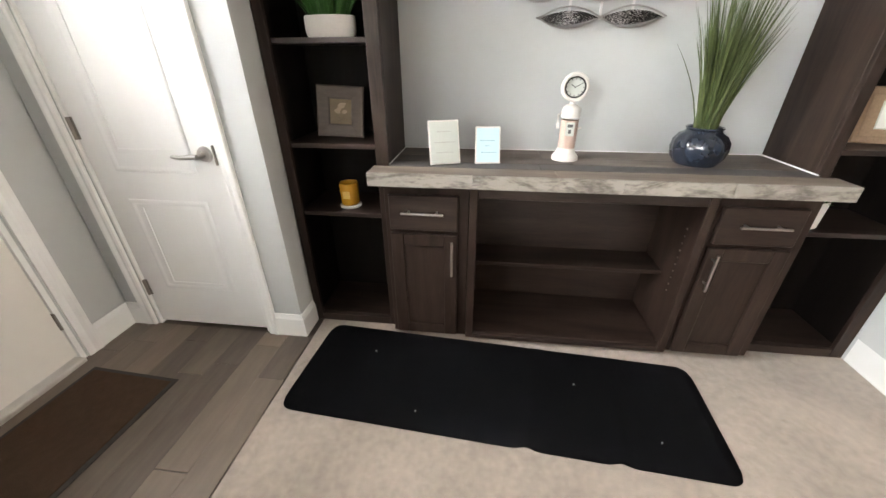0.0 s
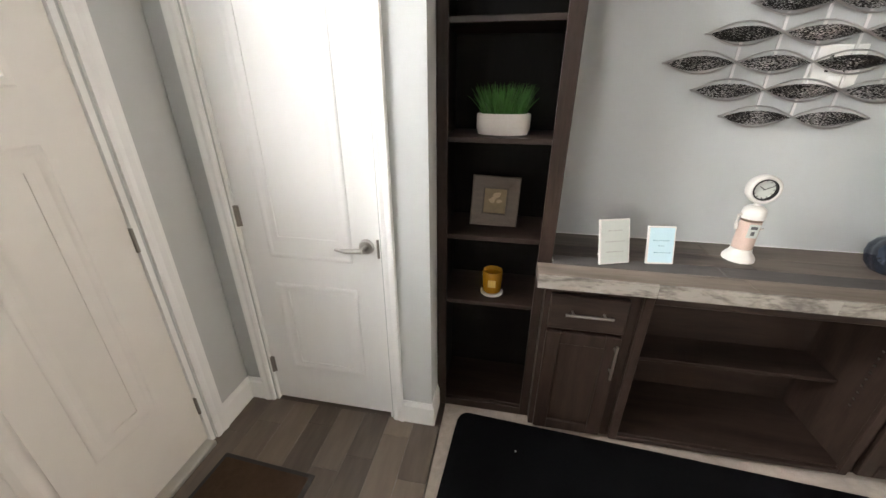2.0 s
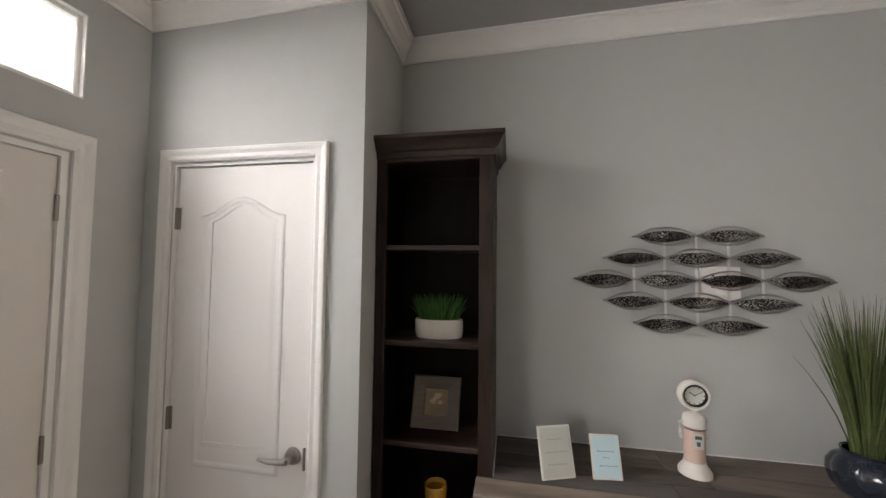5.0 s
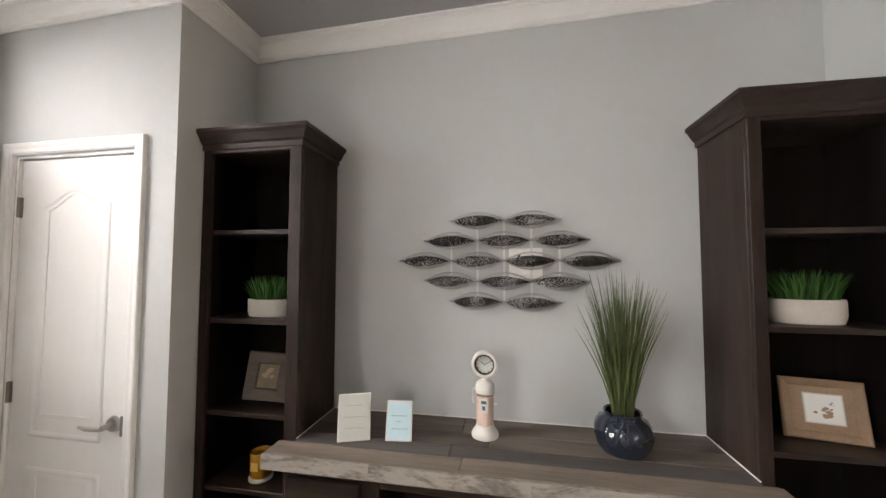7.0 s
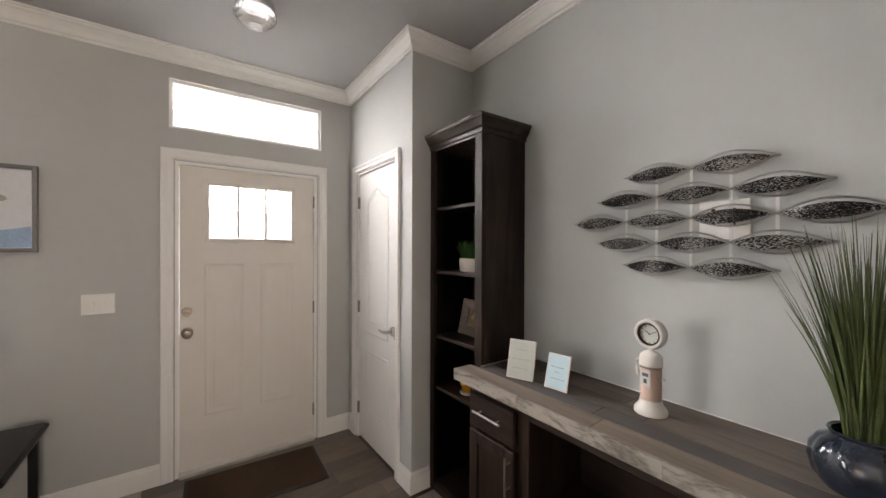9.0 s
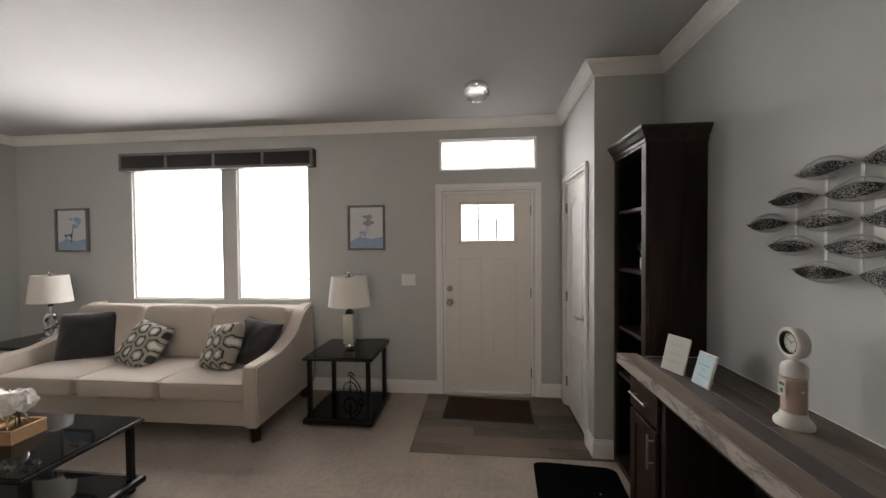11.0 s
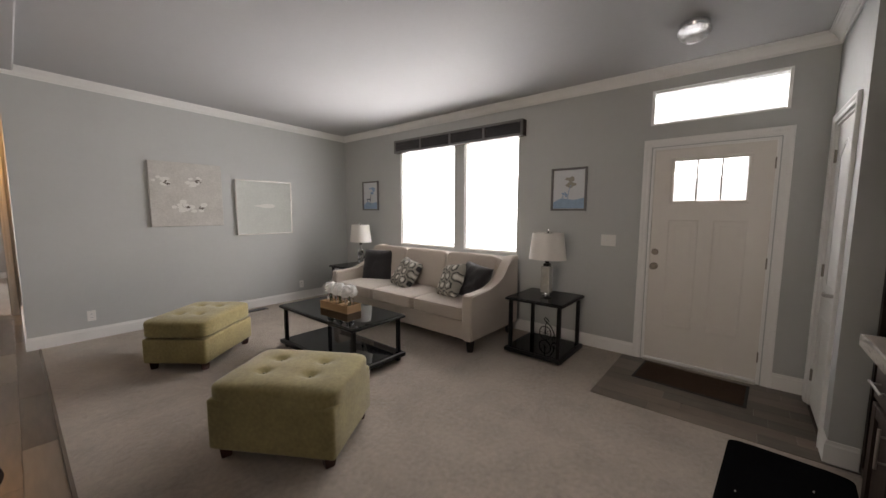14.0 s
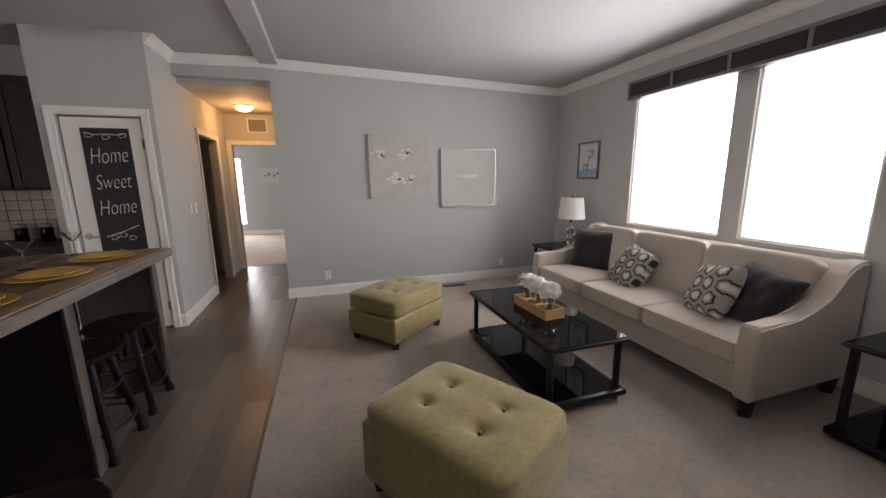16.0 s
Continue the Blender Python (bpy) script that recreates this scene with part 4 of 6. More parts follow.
def frame_table(name, m, w, d, zt, label, category, group="", shelf=0.07, over=0.03):
    """Black metal table with a glass top and a low shelf; local x by y."""
    ob = thing(name, m, label, category, group)
    leg = 0.035
    part("tabletop", boxes((-w / 2, w / 2, -d / 2, d / 2, zt - 0.03, zt - 0.006), bevel=0.012, seg=3), M_BLACK, ob, "", True)
    part("glass_top", boxes((-w / 2 + 0.012, w / 2 - 0.012, -d / 2 + 0.012, d / 2 - 0.012, zt - 0.006, zt), bevel=0.002), M_BGLASS, ob, "glossy black glass inset")
    for x in (-w / 2 + over, w / 2 - over - leg):
        for y in (-d / 2 + over, d / 2 - over - leg):
            part("leg", boxes((x, x + leg, y, y + leg, 0.0, zt - 0.03), bevel=0.004), M_BLACK, ob)
    part("shelf", boxes((-w / 2, w / 2, -d / 2, d / 2, shelf - 0.04, shelf), bevel=0.01, seg=2), M_BLACK, ob, "", True)
    part("shelf_glass", boxes((-w / 2 + 0.03, w / 2 - 0.03, -d / 2 + 0.03, d / 2 - 0.03, shelf, shelf + 0.004), bevel=0.001), M_BGLASS, ob, "glossy black glass inset")
    return ob


frame_table("coffee_table", pose(1.86, -3.985, 0), 0.62, 1.27, 0.455, "black metal coffee table with glossy glass top", "coffee table", "", 0.085, 0.035)
frame_table("end_table", pose(0.45, -2.435, 0), 0.60, 0.60, 0.58, "black metal end table with lower shelf and lamp", "end table", "end tables beside the sofa", 0.06)
frame_table("end_table", pose(0.39, -5.68, 0), 0.60, 0.60, 0.58, "black metal end table in the room corner", "end table", "end tables beside the sofa", 0.06)


# ---- things on and around the desk ----
def bars(parent, rows, mat_, name="lettering"):
    """Lines of small unreadable writing as short strokes; rows of (x0, x1, z, y)."""
    random.seed(len(rows) + 3)
    bm = bmesh.new()
    for x0, x1, z, y in rows:
        x = x0
        while x < x1:
            wd = 0.003 + random.random() * 0.006
            box(bm, x, min(x + wd, x1), y - 0.0006, y, z - 0.0014, z + 0.0014 + random.random() * 0.002)
            x += wd + 0.0035
    return part(name, bm, mat_, parent, "small unreadable writing")


def desk_card(m, w, h, face, ink, label, lines):
    """A small framed card that leans on its own strut."""
    ob = thing("desk_sign", m, label, "sign", "small signs on the desk")
    tilt = pose(0, 0, 0.002, -16, 0, 0)
    fr = part("frame", boxes((0, w, 0, 0.010, 0, h), bevel=0.002), M_WHITE, ob, "white frame", False, tilt)
    cd = part("card", boxes((0.006, w - 0.006, -0.001, 0.001, 0.006, h - 0.006)), face, fr)
    bars(cd, [(w * a, w * b, h * z, -0.001) for a, b, z in lines], ink)
    bm = bmesh.new()
    tube(bm, [(w / 2 - 0.012, 0.012 + h * 0.17, h * 0.6), (w / 2 - 0.018, 0.012 + h * 0.42, 0.003)], 0.004, 6)
    part("strut", bm, M_WHITE, ob, "white folding strut")
    return ob


ZD = 0.872
desk_card(pose(1.642, -0.335, ZD, 0, 0, 20), 0.130, 0.178, M_PAPER, M_SCRIPT, "white framed sign with small dark script on desk", ((0.28, 0.72, 0.74), (0.18, 0.86, 0.5), (0.22, 0.78, 0.27)))
desk_card(pose(1.825, -0.288, ZD, 0, 0, 7), 0.106, 0.150, M_BLUE, M_BLUEINK, "pale blue sign in a white frame on desk", ((0.2, 0.8, 0.62), (0.4, 0.6, 0.48), (0.25, 0.85, 0.3)))

ck = thing("gas_pump_clock", pose(2.215, -0.16, ZD, 0, 0, -4), "white toy gas pump with round clock and pink sand", "clock")
bm = bmesh.new()
lathe(bm, [(0.056, 0.0), (0.056, 0.012), (0.05, 0.022), (0.040, 0.034), (0.037, 0.05)], 32)
part("base", bm, M_WHITE, ck, "", True)
bm = bmesh.new()
lathe(bm, [(0.031, 0.05), (0.031, 0.165)], 28)
part("sand", bm, M_SAND, ck, "pinkish sand filling", True)
bm = bmesh.new()
lathe(bm, [(0.036, 0.05), (0.036, 0.178)], 28)
part("glass_body", bm, M_GLASS, ck, "clear glass cylinder", True).visible_shadow = False
bm = bmesh.new()
lathe(bm, [(0.039, 0.176), (0.039, 0.2), (0.036, 0.214), (0.024, 0.224), (0.012, 0.228), (0.010, 0.24)], 28)
part("cap", bm, M_WHITE, ck, "", True)
lab = part("label_plate", boxes((-0.018, 0.018, -0.0385, -0.0365, 0.105, 0.160), bevel=0.0005), M_PAPER, ck, "white label with dark marks")
part("mark", boxes((-0.011, 0.011, -0.0393, -0.0386, 0.140, 0.152)), M_INK, lab)
part("mark", boxes((-0.006, 0.006, -0.0393, -0.0386, 0.115, 0.131)), M_INK, lab)
bm = bmesh.new()
tube(bm, [(-0.038, 0, 0.19), (-0.05, -0.004, 0.185), (-0.05, -0.006, 0.15), (-0.046, -0.006, 0.13)], 0.006, 8)
tube(bm, [(0.038, 0, 0.13), (0.05, -0.004, 0.135)], 0.004, 8)
part("nozzle", bm, M_WHITE, ck, "white pump nozzle", True)
head = part("clock_case", boxes((-0.001, 0.001, -0.001, 0.001, -0.001, 0.001)), M_WHITE, ck, "round white clock case", True, pose(0, 0, 0.292, 90, 0, 0))
bm = bmesh.new()
lathe(bm, [(0.0, -0.02), (0.045, -0.02), (0.053, -0.014), (0.056, 0.0), (0.054, 0.018), (0.047, 0.024), (0.042, 0.022), (0.040, 0.006), (0.0, 0.006)], 40)
bm.to_mesh(head.data)
bm.free()
head.data.shade_smooth()
bm = bmesh.new()
lathe(bm, [(0.0, 0.0082), (0.0388, 0.0082), (0.0388, 0.0092), (0.0, 0.0092)], 32)
ringb = bmesh.new()
lathe(ringb, [(0.0395, 0.0085), (0.0405, 0.0215), (0.0365, 0.0205), (0.0355, 0.0085)], 40)
part("inner_rim", ringb, M_BLACK, head, "black inner rim")
dial = part("dial", bm, M_PAPER, head, "cream clock dial")
bm = bmesh.new()
for i in range(12):
    a = i * math.pi / 6
    box(bm, -0.0014, 0.0014, 0.029, 0.0355, 0.0093, 0.0099, m=pose(0, 0, 0, 0, 0, math.degrees(a)))
part("hour_mark", bm, M_INK, dial, "dark hour marks")
bm = bmesh.new()
box(bm, -0.0016, 0.0016, -0.004, 0.02, 0.0102, 0.0108, m=pose(0, 0, 0, 0, 0, 58))
part("hour_hand", bm, M_INK, dial)
bm = bmesh.new()
box(bm, -0.0012, 0.0012, -0.005, 0.029, 0.011, 0.0116, m=pose(0, 0, 0, 0, 0, -62))
part("minute_hand", bm, M_INK, dial)


def blades(n, r0, spread, h, wid, seed, droop=0.25, oval=1.0, hmin=0.6):
    """Many thin leaf blades from one base; each a tapering bent ribbon."""
    random.seed(seed)
    bm = bmesh.new()
    for _ in range(n):
        a = random.random() * 2 * math.pi
        rr = math.sqrt(random.random())
        bx, by = math.cos(a) * rr * r0 * oval, math.sin(a) * rr * r0
        a2 = a + random.uniform(-0.5, 0.5)
        hh = h * random.uniform(hmin, 1.0)
        out = spread * rr * random.uniform(0.5, 1.15)
        d = Vector((math.cos(a2) * oval, math.sin(a2), 0))
        sd = Vector((-d.y, d.x, 0)).normalized()
        tw = random.uniform(-1.2, 1.2)
        sd = (sd * math.cos(tw) + d * math.sin(tw)).normalized()
        prev = None
        k = 5
        for i in range(k + 1):
            u = i / k
            p = Vector((bx, by, 0)) + d * out * (u ** 1.5) + Vector((0, 0, hh * (u - droop * u * u * rr * 0.6)))
            wv = wid * (1 - u) ** 0.7 * 0.5 + 0.0004
            cur = (bm.verts.new(p - sd * wv), bm.verts.new(p + sd * wv))
            if prev:
                bm.faces.new((prev[0], prev[1], cur[1], cur[0]))
            prev = cur
    return bm


vs = thing("vase_of_reeds", pose(2.74, -0.19, ZD), "tall green artificial reeds in dark blue glazed vase", "plant")
bm = bmesh.new()
n = 80
rings = []
for r, z in ((0.05, 0.0), (0.078, 0.004), (0.094, 0.03), (0.102, 0.065), (0.099, 0.095), (0.084, 0.12), (0.068, 0.131), (0.064, 0.138), (0.069, 0.147), (0.067, 0.150), (0.06, 0.146), (0.057, 0.13), (0.055, 0.1)):
    bulge = 0.085 if 0.02 < z < 0.125 and r > 0.07 else 0.0
    rings.append([bm.verts.new((r * (1 + bulge * abs(math.sin(5 * math.pi * i / n * 2 + z * 14)) - bulge / 2) * math.cos(2 * math.pi * i / n),
                                r * (1 + bulge * abs(math.sin(5 * math.pi * i / n * 2 + z * 14)) - bulge / 2) * math.sin(2 * math.pi * i / n), z)) for i in range(n)])
for a, b in zip(rings, rings[1:]):
    for i in range(n):
        bm.faces.new((a[i], a[(i + 1) % n], b[(i + 1) % n], b[i]))
bm.faces.new(rings[0][::-1])
bm.faces.new(rings[-1])
part("vase", bm, M_VASE, vs, "dark blue glazed lobed vase", True)
g = part("reeds", blades(300, 0.034, 0.135, 0.63, 0.0064, 11, 0.2, 1.0, 0.6), M_REED, vs, "thin green reed blades", False, pose(0, 0, 0.10))


def potted_grass(m, rx, ry, h, gh, label, seed):
    ob = thing("potted_grass", m, label, "plant", "potted grasses on the shelves")
    bm = bmesh.new()
    lathe(bm, [(0.86, 0.0), (0.93, 0.01), (1.0, 0.3), (1.0, 0.93), (0.97, 1.0), (0.92, 1.0), (0.9, 0.85)], 36)
    for v in bm.verts:
        v.co = (v.co.x * rx, v.co.y * ry, v.co.z * h)
    part("pot", bm, M_POT, ob, "cream ceramic oval pot", True)
    part("grass", blades(330, ry * 0.8, 0.035, gh, 0.007, seed, 0.2, rx / ry, 0.55), M_GRASS, ob, "dense bright green grass", False, pose(0, 0, h * 0.8))
    return ob


potted_grass(pose(1.225, -0.185, 1.342), 0.104, 0.062, 0.078, 0.135, "green artificial grass in cream pot on shelf", 21)
potted_grass(pose(3.365, -0.185, 1.372), 0.118, 0.066, 0.085, 0.135, "green artificial grass in cream oval pot on shelf", 22)


def bloom(bm, cx, cz, r, seed, y):
    """Loose petal strokes of a painted flower, as flat flakes."""
    random.seed(seed)
    for _ in range(9):
        a = random.random() * 2 * math.pi
        rr = r * random.uniform(0.3, 0.9)
        q = r * random.uniform(0.25, 0.5)
        px, pz = cx + rr * math.cos(a), cz + rr * math.sin(a) * 0.8
        y2 = y + random.random() * 0.0012
        vsq = [bm.verts.new((px + q * math.cos(t + a) * (1.0 if k % 2 else 0.8), -y2, pz + 0.6 * q * math.sin(t + a))) for k, t in enumerate([i * math.pi / 4 for i in range(8)])]
        bm.faces.new(vsq)


def shelf_picture(m, w, h, bw, fmat, inner, label):
    """A picture frame that leans back on a shelf."""
    ob = thing("picture_frame", m, label, "picture", "")
    tilt = pose(0, 0, 0.002, -11, 0, 0)
    bm = bmesh.new()
    sweep(bm, [(-w / 2, 0), (w / 2, 0), (w / 2, h), (-w / 2, h)], [(0, 0), (0, 0.014), (0.006, 0.018), (bw - 0.006, 0.012), (bw, 0.008), (bw, 0)], lambda a, b, e: (a, -e, b), closed=True)
    fr = part("frame", bm, fmat, ob, "", False, tilt)
    part("backing", boxes((-w / 2 + 0.004, w / 2 - 0.004, -0.004, 0.004, 0.004, h - 0.004)), M_GFRAME, fr)
    for nm, mt, (a, b, c, d), y in inner:
        part(nm, boxes((a * w, b * w, -0.006 - y, -0.004, c * h, d * h)), mt, fr)
    if len(inner) > 2:
        for cx, cz, r, sd, mt in ((0.0, 0.44, 0.026, 83, M_BFRAME), (0.012, 0.50, 0.016, 84, M_PHOTO), (0.026, 0.60, 0.009, 85, M_ARTBLUE)):
            bm = bmesh.new()
            bloom(bm, cx, h * cz, r, sd, 0.0092)
            part("shell", bm, mt, fr, "painted shell")
    else:
        bm = bmesh.new()
        bloom(bm, 0.012, h * 0.55, 0.034, 81, 0.0065)
        part("figure", bm, M_PHOTO, fr, "pale golden figure")
    bm = bmesh.new()
    tube(bm, [(0, 0.006 + h * 0.13, h * 0.6), (0, 0.006 + h * 0.36, 0.003)], 0.005, 6)
    part("strut", bm, fmat, ob)
    return ob


shelf_picture(pose(1.208, -0.18, 0.951, 0, 3.5, 8), 0.205, 0.215, 0.055, M_DFRAME,
              (("picture", M_GOLDPIC, (-0.25, 0.25, 0.25, 0.75), 0.0),), "weathered wood frame with small golden picture")
shelf_picture(pose(3.40, -0.195, 0.965, 0, 0, -12), 0.235, 0.205, 0.028, M_BFRAME,
              (("burlap_mat", M_BFRAME, (-0.45, 0.45, 0.1, 0.9), 0.0), ("paper", M_PAPER, (-0.22, 0.25, 0.26, 0.76), 0.001), ("paper_edge", M_TRIM, (-0.20, 0.23, 0.28, 0.74), 0.002)), "tan wood frame with small shell picture")

cd = thing("candle", pose(1.225, -0.215, 0.632), "amber glass jar candle on a white coaster", "candle")
bm = bmesh.new()
lathe(bm, [(0.05, 0.0), (0.052, 0.008), (0.048, 0.012)], 28)
part("coaster", bm, M_WHITE, cd, "white coaster", True)
bm = bmesh.new()
lathe(bm, [(0.040, 0.012), (0.045, 0.018), (0.046, 0.112), (0.043, 0.118), (0.041, 0.114), (0.040, 0.1), (0.002, 0.098)], 32)
part("jar", bm, M_AMBER, cd, "amber glass jar", True)
part("jar_label", boxes((-0.017, 0.017, -0.0475, -0.0462, 0.05, 0.085)), M_GOLD, cd, "small gold label")
cp = thing("small_plant_pot", pose(3.215, -0.235, 0.632), "white glazed pot of short grass on bookcase shelf", "plant")
bm = bmesh.new()
lathe(bm, [(0.044, 0.0), (0.052, 0.006), (0.058, 0.115), (0.056, 0.12), (0.053, 0.116), (0.048, 0.02), (0.002, 0.012)], 32)
part("body", bm, M_WHITE, cp, "", True)
part("greenery", blades(90, 0.045, 0.03, 0.05, 0.008, 31, 0.3), M_GRASS, cp, "short dark green grass", False, pose(0, 0, 0.09))

# fish wall sculpture: five rows of wire loops with dark scaled bodies
art = thing("wall_sculpture", pose(2.296, -0.034, 1.597), "pewter wire school of fish wall sculpture", "wall art")
FP, RZ = 0.243, 0.0925
for row, cnt in ((2, 2), (1, 3), (0, 4), (-1, 3), (-2, 2)):
    x0 = -cnt * FP / 2
    zc = row * RZ
    for s in (1, -1):
        bm = bmesh.new()
        pts = []
        total = cnt * 24
        for i in range(total + 1):
            u = i / 24
            pts.append((x0 + u * FP, -0.006 + 0.006 * math.cos(math.pi * u) * s, zc + s * 0.038 * math.sin(math.pi * u)))
        pts[0] = (x0 - 0.008, 0, zc)
        pts[-1] = (x0 + cnt * FP + 0.008, 0, zc)
        tube(bm, pts, 0.0034, 6)
        part("wire", bm, M_WIRE, art, "pewter wire", True)
    for c in range(cnt):
        bm = bmesh.new()
        k, j = 44, 10
        grid = []
        for i in range(k + 1):
            u = i / k
            hh = 0.0240 * math.sin(math.pi * u ** 0.88) ** 0.95 + 0.0006
            tw = 0.55 * math.cos(math.pi * u)
            grid.append([bm.verts.new((x0 + (c + 0.03 + u * 0.93) * FP, -0.010 - 0.026 * math.sin(math.pi * u ** 1.4) * (1 - 0.7 * (2 * q / j - 1) ** 2) + tw * hh * (2 * q / j - 1) + 0.0012 * noise.noise((u * 20 + c * 7, q * 1.1, row * 3.1)), zc - 0.002 + 0.008 * (u - 0.5) * math.sin(math.pi * u) + hh * (2 * q / j - 1))) for q in range(j + 1)])
        for i in range(k):
            for q in range(j):
                bm.faces.new((grid[i][q], grid[i + 1][q], grid[i + 1][q + 1], grid[i][q + 1]))
        bmesh.ops.solidify(bm, geom=bm.faces[:], thickness=0.002)
        part("fish", bm, M_FISH, art, "dark hammered metal fish", True)
for x in (-1.0, -0.5, 0.0, 0.5, 1.0):
    hi = RZ * int(2.51 - abs(x)) - (0.034 if x else 0.0)
    lo = -hi
    if hi > 0:
        bm = bmesh.new()
        box(bm, x * FP - 0.005, x * FP + 0.005, 0.005, 0.008, lo - 0.008, hi + 0.008)
        part("rod", bm, M_BAR_ROD, art, "upright wire rod")
        bm = bmesh.new()
        cyl(bm, (x * FP, 0.006, hi), (x * FP, 0.033, hi), 0.003, n=8)
        part("standoff", bm, M_WIRE, art)
pl = thing("wall_plate", pose(2.392, 0, 1.585), "white plastic control plate behind the sculpture", "wall plate")
pbox("cover", (-0.075, 0.075, -0.016, -0.001, -0.07, 0.07), M_PLASTIC, pl, "", 0.004, 2)
part("button", boxes((-0.02, 0.02, -0.019, -0.016, -0.05, -0.03), bevel=0.001), M_TRIM, pl)
for x in (-0.03, 0.03):
    for z in (-0.012, 0.034):
        part("socket", boxes((x - 0.006, x + 0.006, -0.0185, -0.0155, z - 0.007, z + 0.007), bevel=0.001), M_FISH, pl, "small dark socket")


def folded_mat(w, d, r, h, folds):
    """A thin soft mat with rounded corners and shallow fold lines across it; folds of (place, height, lean)."""
    bm = bmesh.new()
    nx, ny = 170, 26
    top, low = [], []
    for i in range(nx + 1):
        x = -w / 2 + w * i / nx
        e = max(0.0, abs(x) - (w / 2 - r))
        half = d / 2 - r + math.sqrt(max(0.0, r * r - e * e))
        ta, tb = [], []
        for j in range(ny + 1):
            v = 2 * j / ny - 1
            y = v * half
            z = h * min(1.0, 3.0 * (1 - abs(v)) + 0.35) * min(1.0, 14.0 * (1 - abs(2 * x / w)) + 0.35)
            z += 0.0012 * noise.noise((x * 5, y * 5, 0.3))
            pull = 0.0
            for fx, fh, lean in folds:
                q = (x - fx - lean * y) / 0.03
                z += fh * math.exp(-q * q) * (0.55 - 0.45 * v)
                pull += 0.012 * math.exp(-q * q) * max(0.0, -v) ** 6
            ta.append(bm.verts.new((x, y + pull, z)))
            tb.append(bm.verts.new((x, y + pull, 0.001)))
        top.append(ta)
        low.append(tb)
    for i in range(nx):
        for j in range(ny):
            bm.faces.new((top[i][j], top[i + 1][j], top[i + 1][j + 1], top[i][j + 1]))
            bm.faces.new((low[i][j], low[i][j + 1], low[i + 1][j + 1], low[i + 1][j]))
        for j in (0, ny):
            bm.faces.new((top[i][j], top[i + 1][j], low[i + 1][j], low[i][j]))
    for i in (0, nx):
        for j in range(ny):
            bm.faces.new((top[i][j], top[i][j + 1], low[i][j + 1], low[i][j]))
    return bm


rug = part("floor_mat", folded_mat(1.735, 0.535, 0.055, 0.012, ((0.16, 0.009, 0.1), (0.50, 0.011, 0.12))), M_RUG, None, "", True)
rug.matrix_basis = pose(1.955, -0.692, 0, 0, 0, -3.9)
tagged(rug, "long black cushioned floor mat before the desk", "mat")
dm = thing("door_mat", pose(0.31, -1.19, 0, 0, 0, -3), "brown ribbed door mat with black rubber border", "mat")
part("border", boxes((-0.225, 0.225, -0.39, 0.39, 0.0, 0.006), bevel=0.003), M_RUBBER, dm, "black rubber border")
part("mat_surface", boxes((-0.205, 0.205, -0.37, 0.37, 0.006, 0.011), bevel=0.003), M_MAT, dm, "brown ribbed pile")
for nm, pz in (("lint", (1.37, -0.52)), ("lint", (2.28, -0.62)), ("lint", (2.55, -0.86)), ("lint", (1.62, -0.83))):
    bm = bmesh.new()
    bmesh.ops.create_icosphere(bm, subdivisions=1, radius=0.004)
    p = part(nm, bm, M_PAPER)
    p.matrix_basis = pose(pz[0] + 0.02, pz[1] - 0.03, 0.0155)
    tagged(p, "tiny pale speck of lint on black mat", "lint", "lint on the mat")

# ---- ceiling light by the door ----
cl = thing("ceiling_light", pose(0.77, -1.275, ceil_z(0.77)), "chrome flush ceiling light with ribbed crystal bowl", "ceiling light")
bm = bmesh.new()
lathe(bm, [(0.01, -0.05), (0.085, -0.05), (0.092, -0.04), (0.092, -0.008), (0.08, 0.0)], 32)
part("base", bm, M_CHROME, cl, "polished chrome base", True)
bm = bmesh.new()
rings = []
n = 48
for r, z in ((0.004, -0.135), (0.04, -0.13), (0.075, -0.112), (0.096, -0.085), (0.1, -0.062), (0.094, -0.05)):
    rings.append([bm.verts.new((r * (1 + 0.03 * (i % 2)) * math.cos(2 * math.pi * i / n), r * (1 + 0.03 * (i % 2)) * math.sin(2 * math.pi * i / n), z)) for i in range(n)])
for a, b in zip(rings, rings[1:]):
    for i in range(n):
        bm.faces.new((a[i], a[(i + 1) % n], b[(i + 1) % n], b[i]))
bm.faces.new(rings[0][::-1])
part("bowl", bm, M_GLASS, cl, "ribbed crystal glass bowl")

# ---- living room things ----
va = thing("valance", pose(0, -3.99, 2.305), "dark upholstered window valance with four framed panels", "valance")
part("board", boxes((0.012, 0.095, -1.07, 1.07, 0.0, 0.185), bevel=0.004), M_ESPH, va)
for i in range(4):
    a = -1.07 + 0.535 * i
    part("panel", boxes((0.094, 0.100, a + 0.03, a + 0.505, 0.028, 0.157), bevel=0.003), M_PILLOWD, va, "dark cloth panel")
bm = bmesh.new()
for r in ((0.095, 0.108, -1.07, 1.07, 0, 0.028), (0.095, 0.108, -1.07, 1.07, 0.157, 0.185)):
    box(bm, *r, bevel=0.002)
part("rail", bm, M_GREYFR, va, "dark grey rails")
for i in range(5):
    a = min(max(-1.07 + 0.535 * i, -1.055), 1.055)
    part("stile", boxes((0.095, 0.107, a - 0.014, a + 0.014, 0.028, 0.157)), M_GREYFR, va)
for s in (-1, 1):
    part("bracket", boxes((0.0, 0.012, s * 1.0 - 0.02, s * 1.0 + 0.02, 0.05, 0.15)), M_HINGE, va)


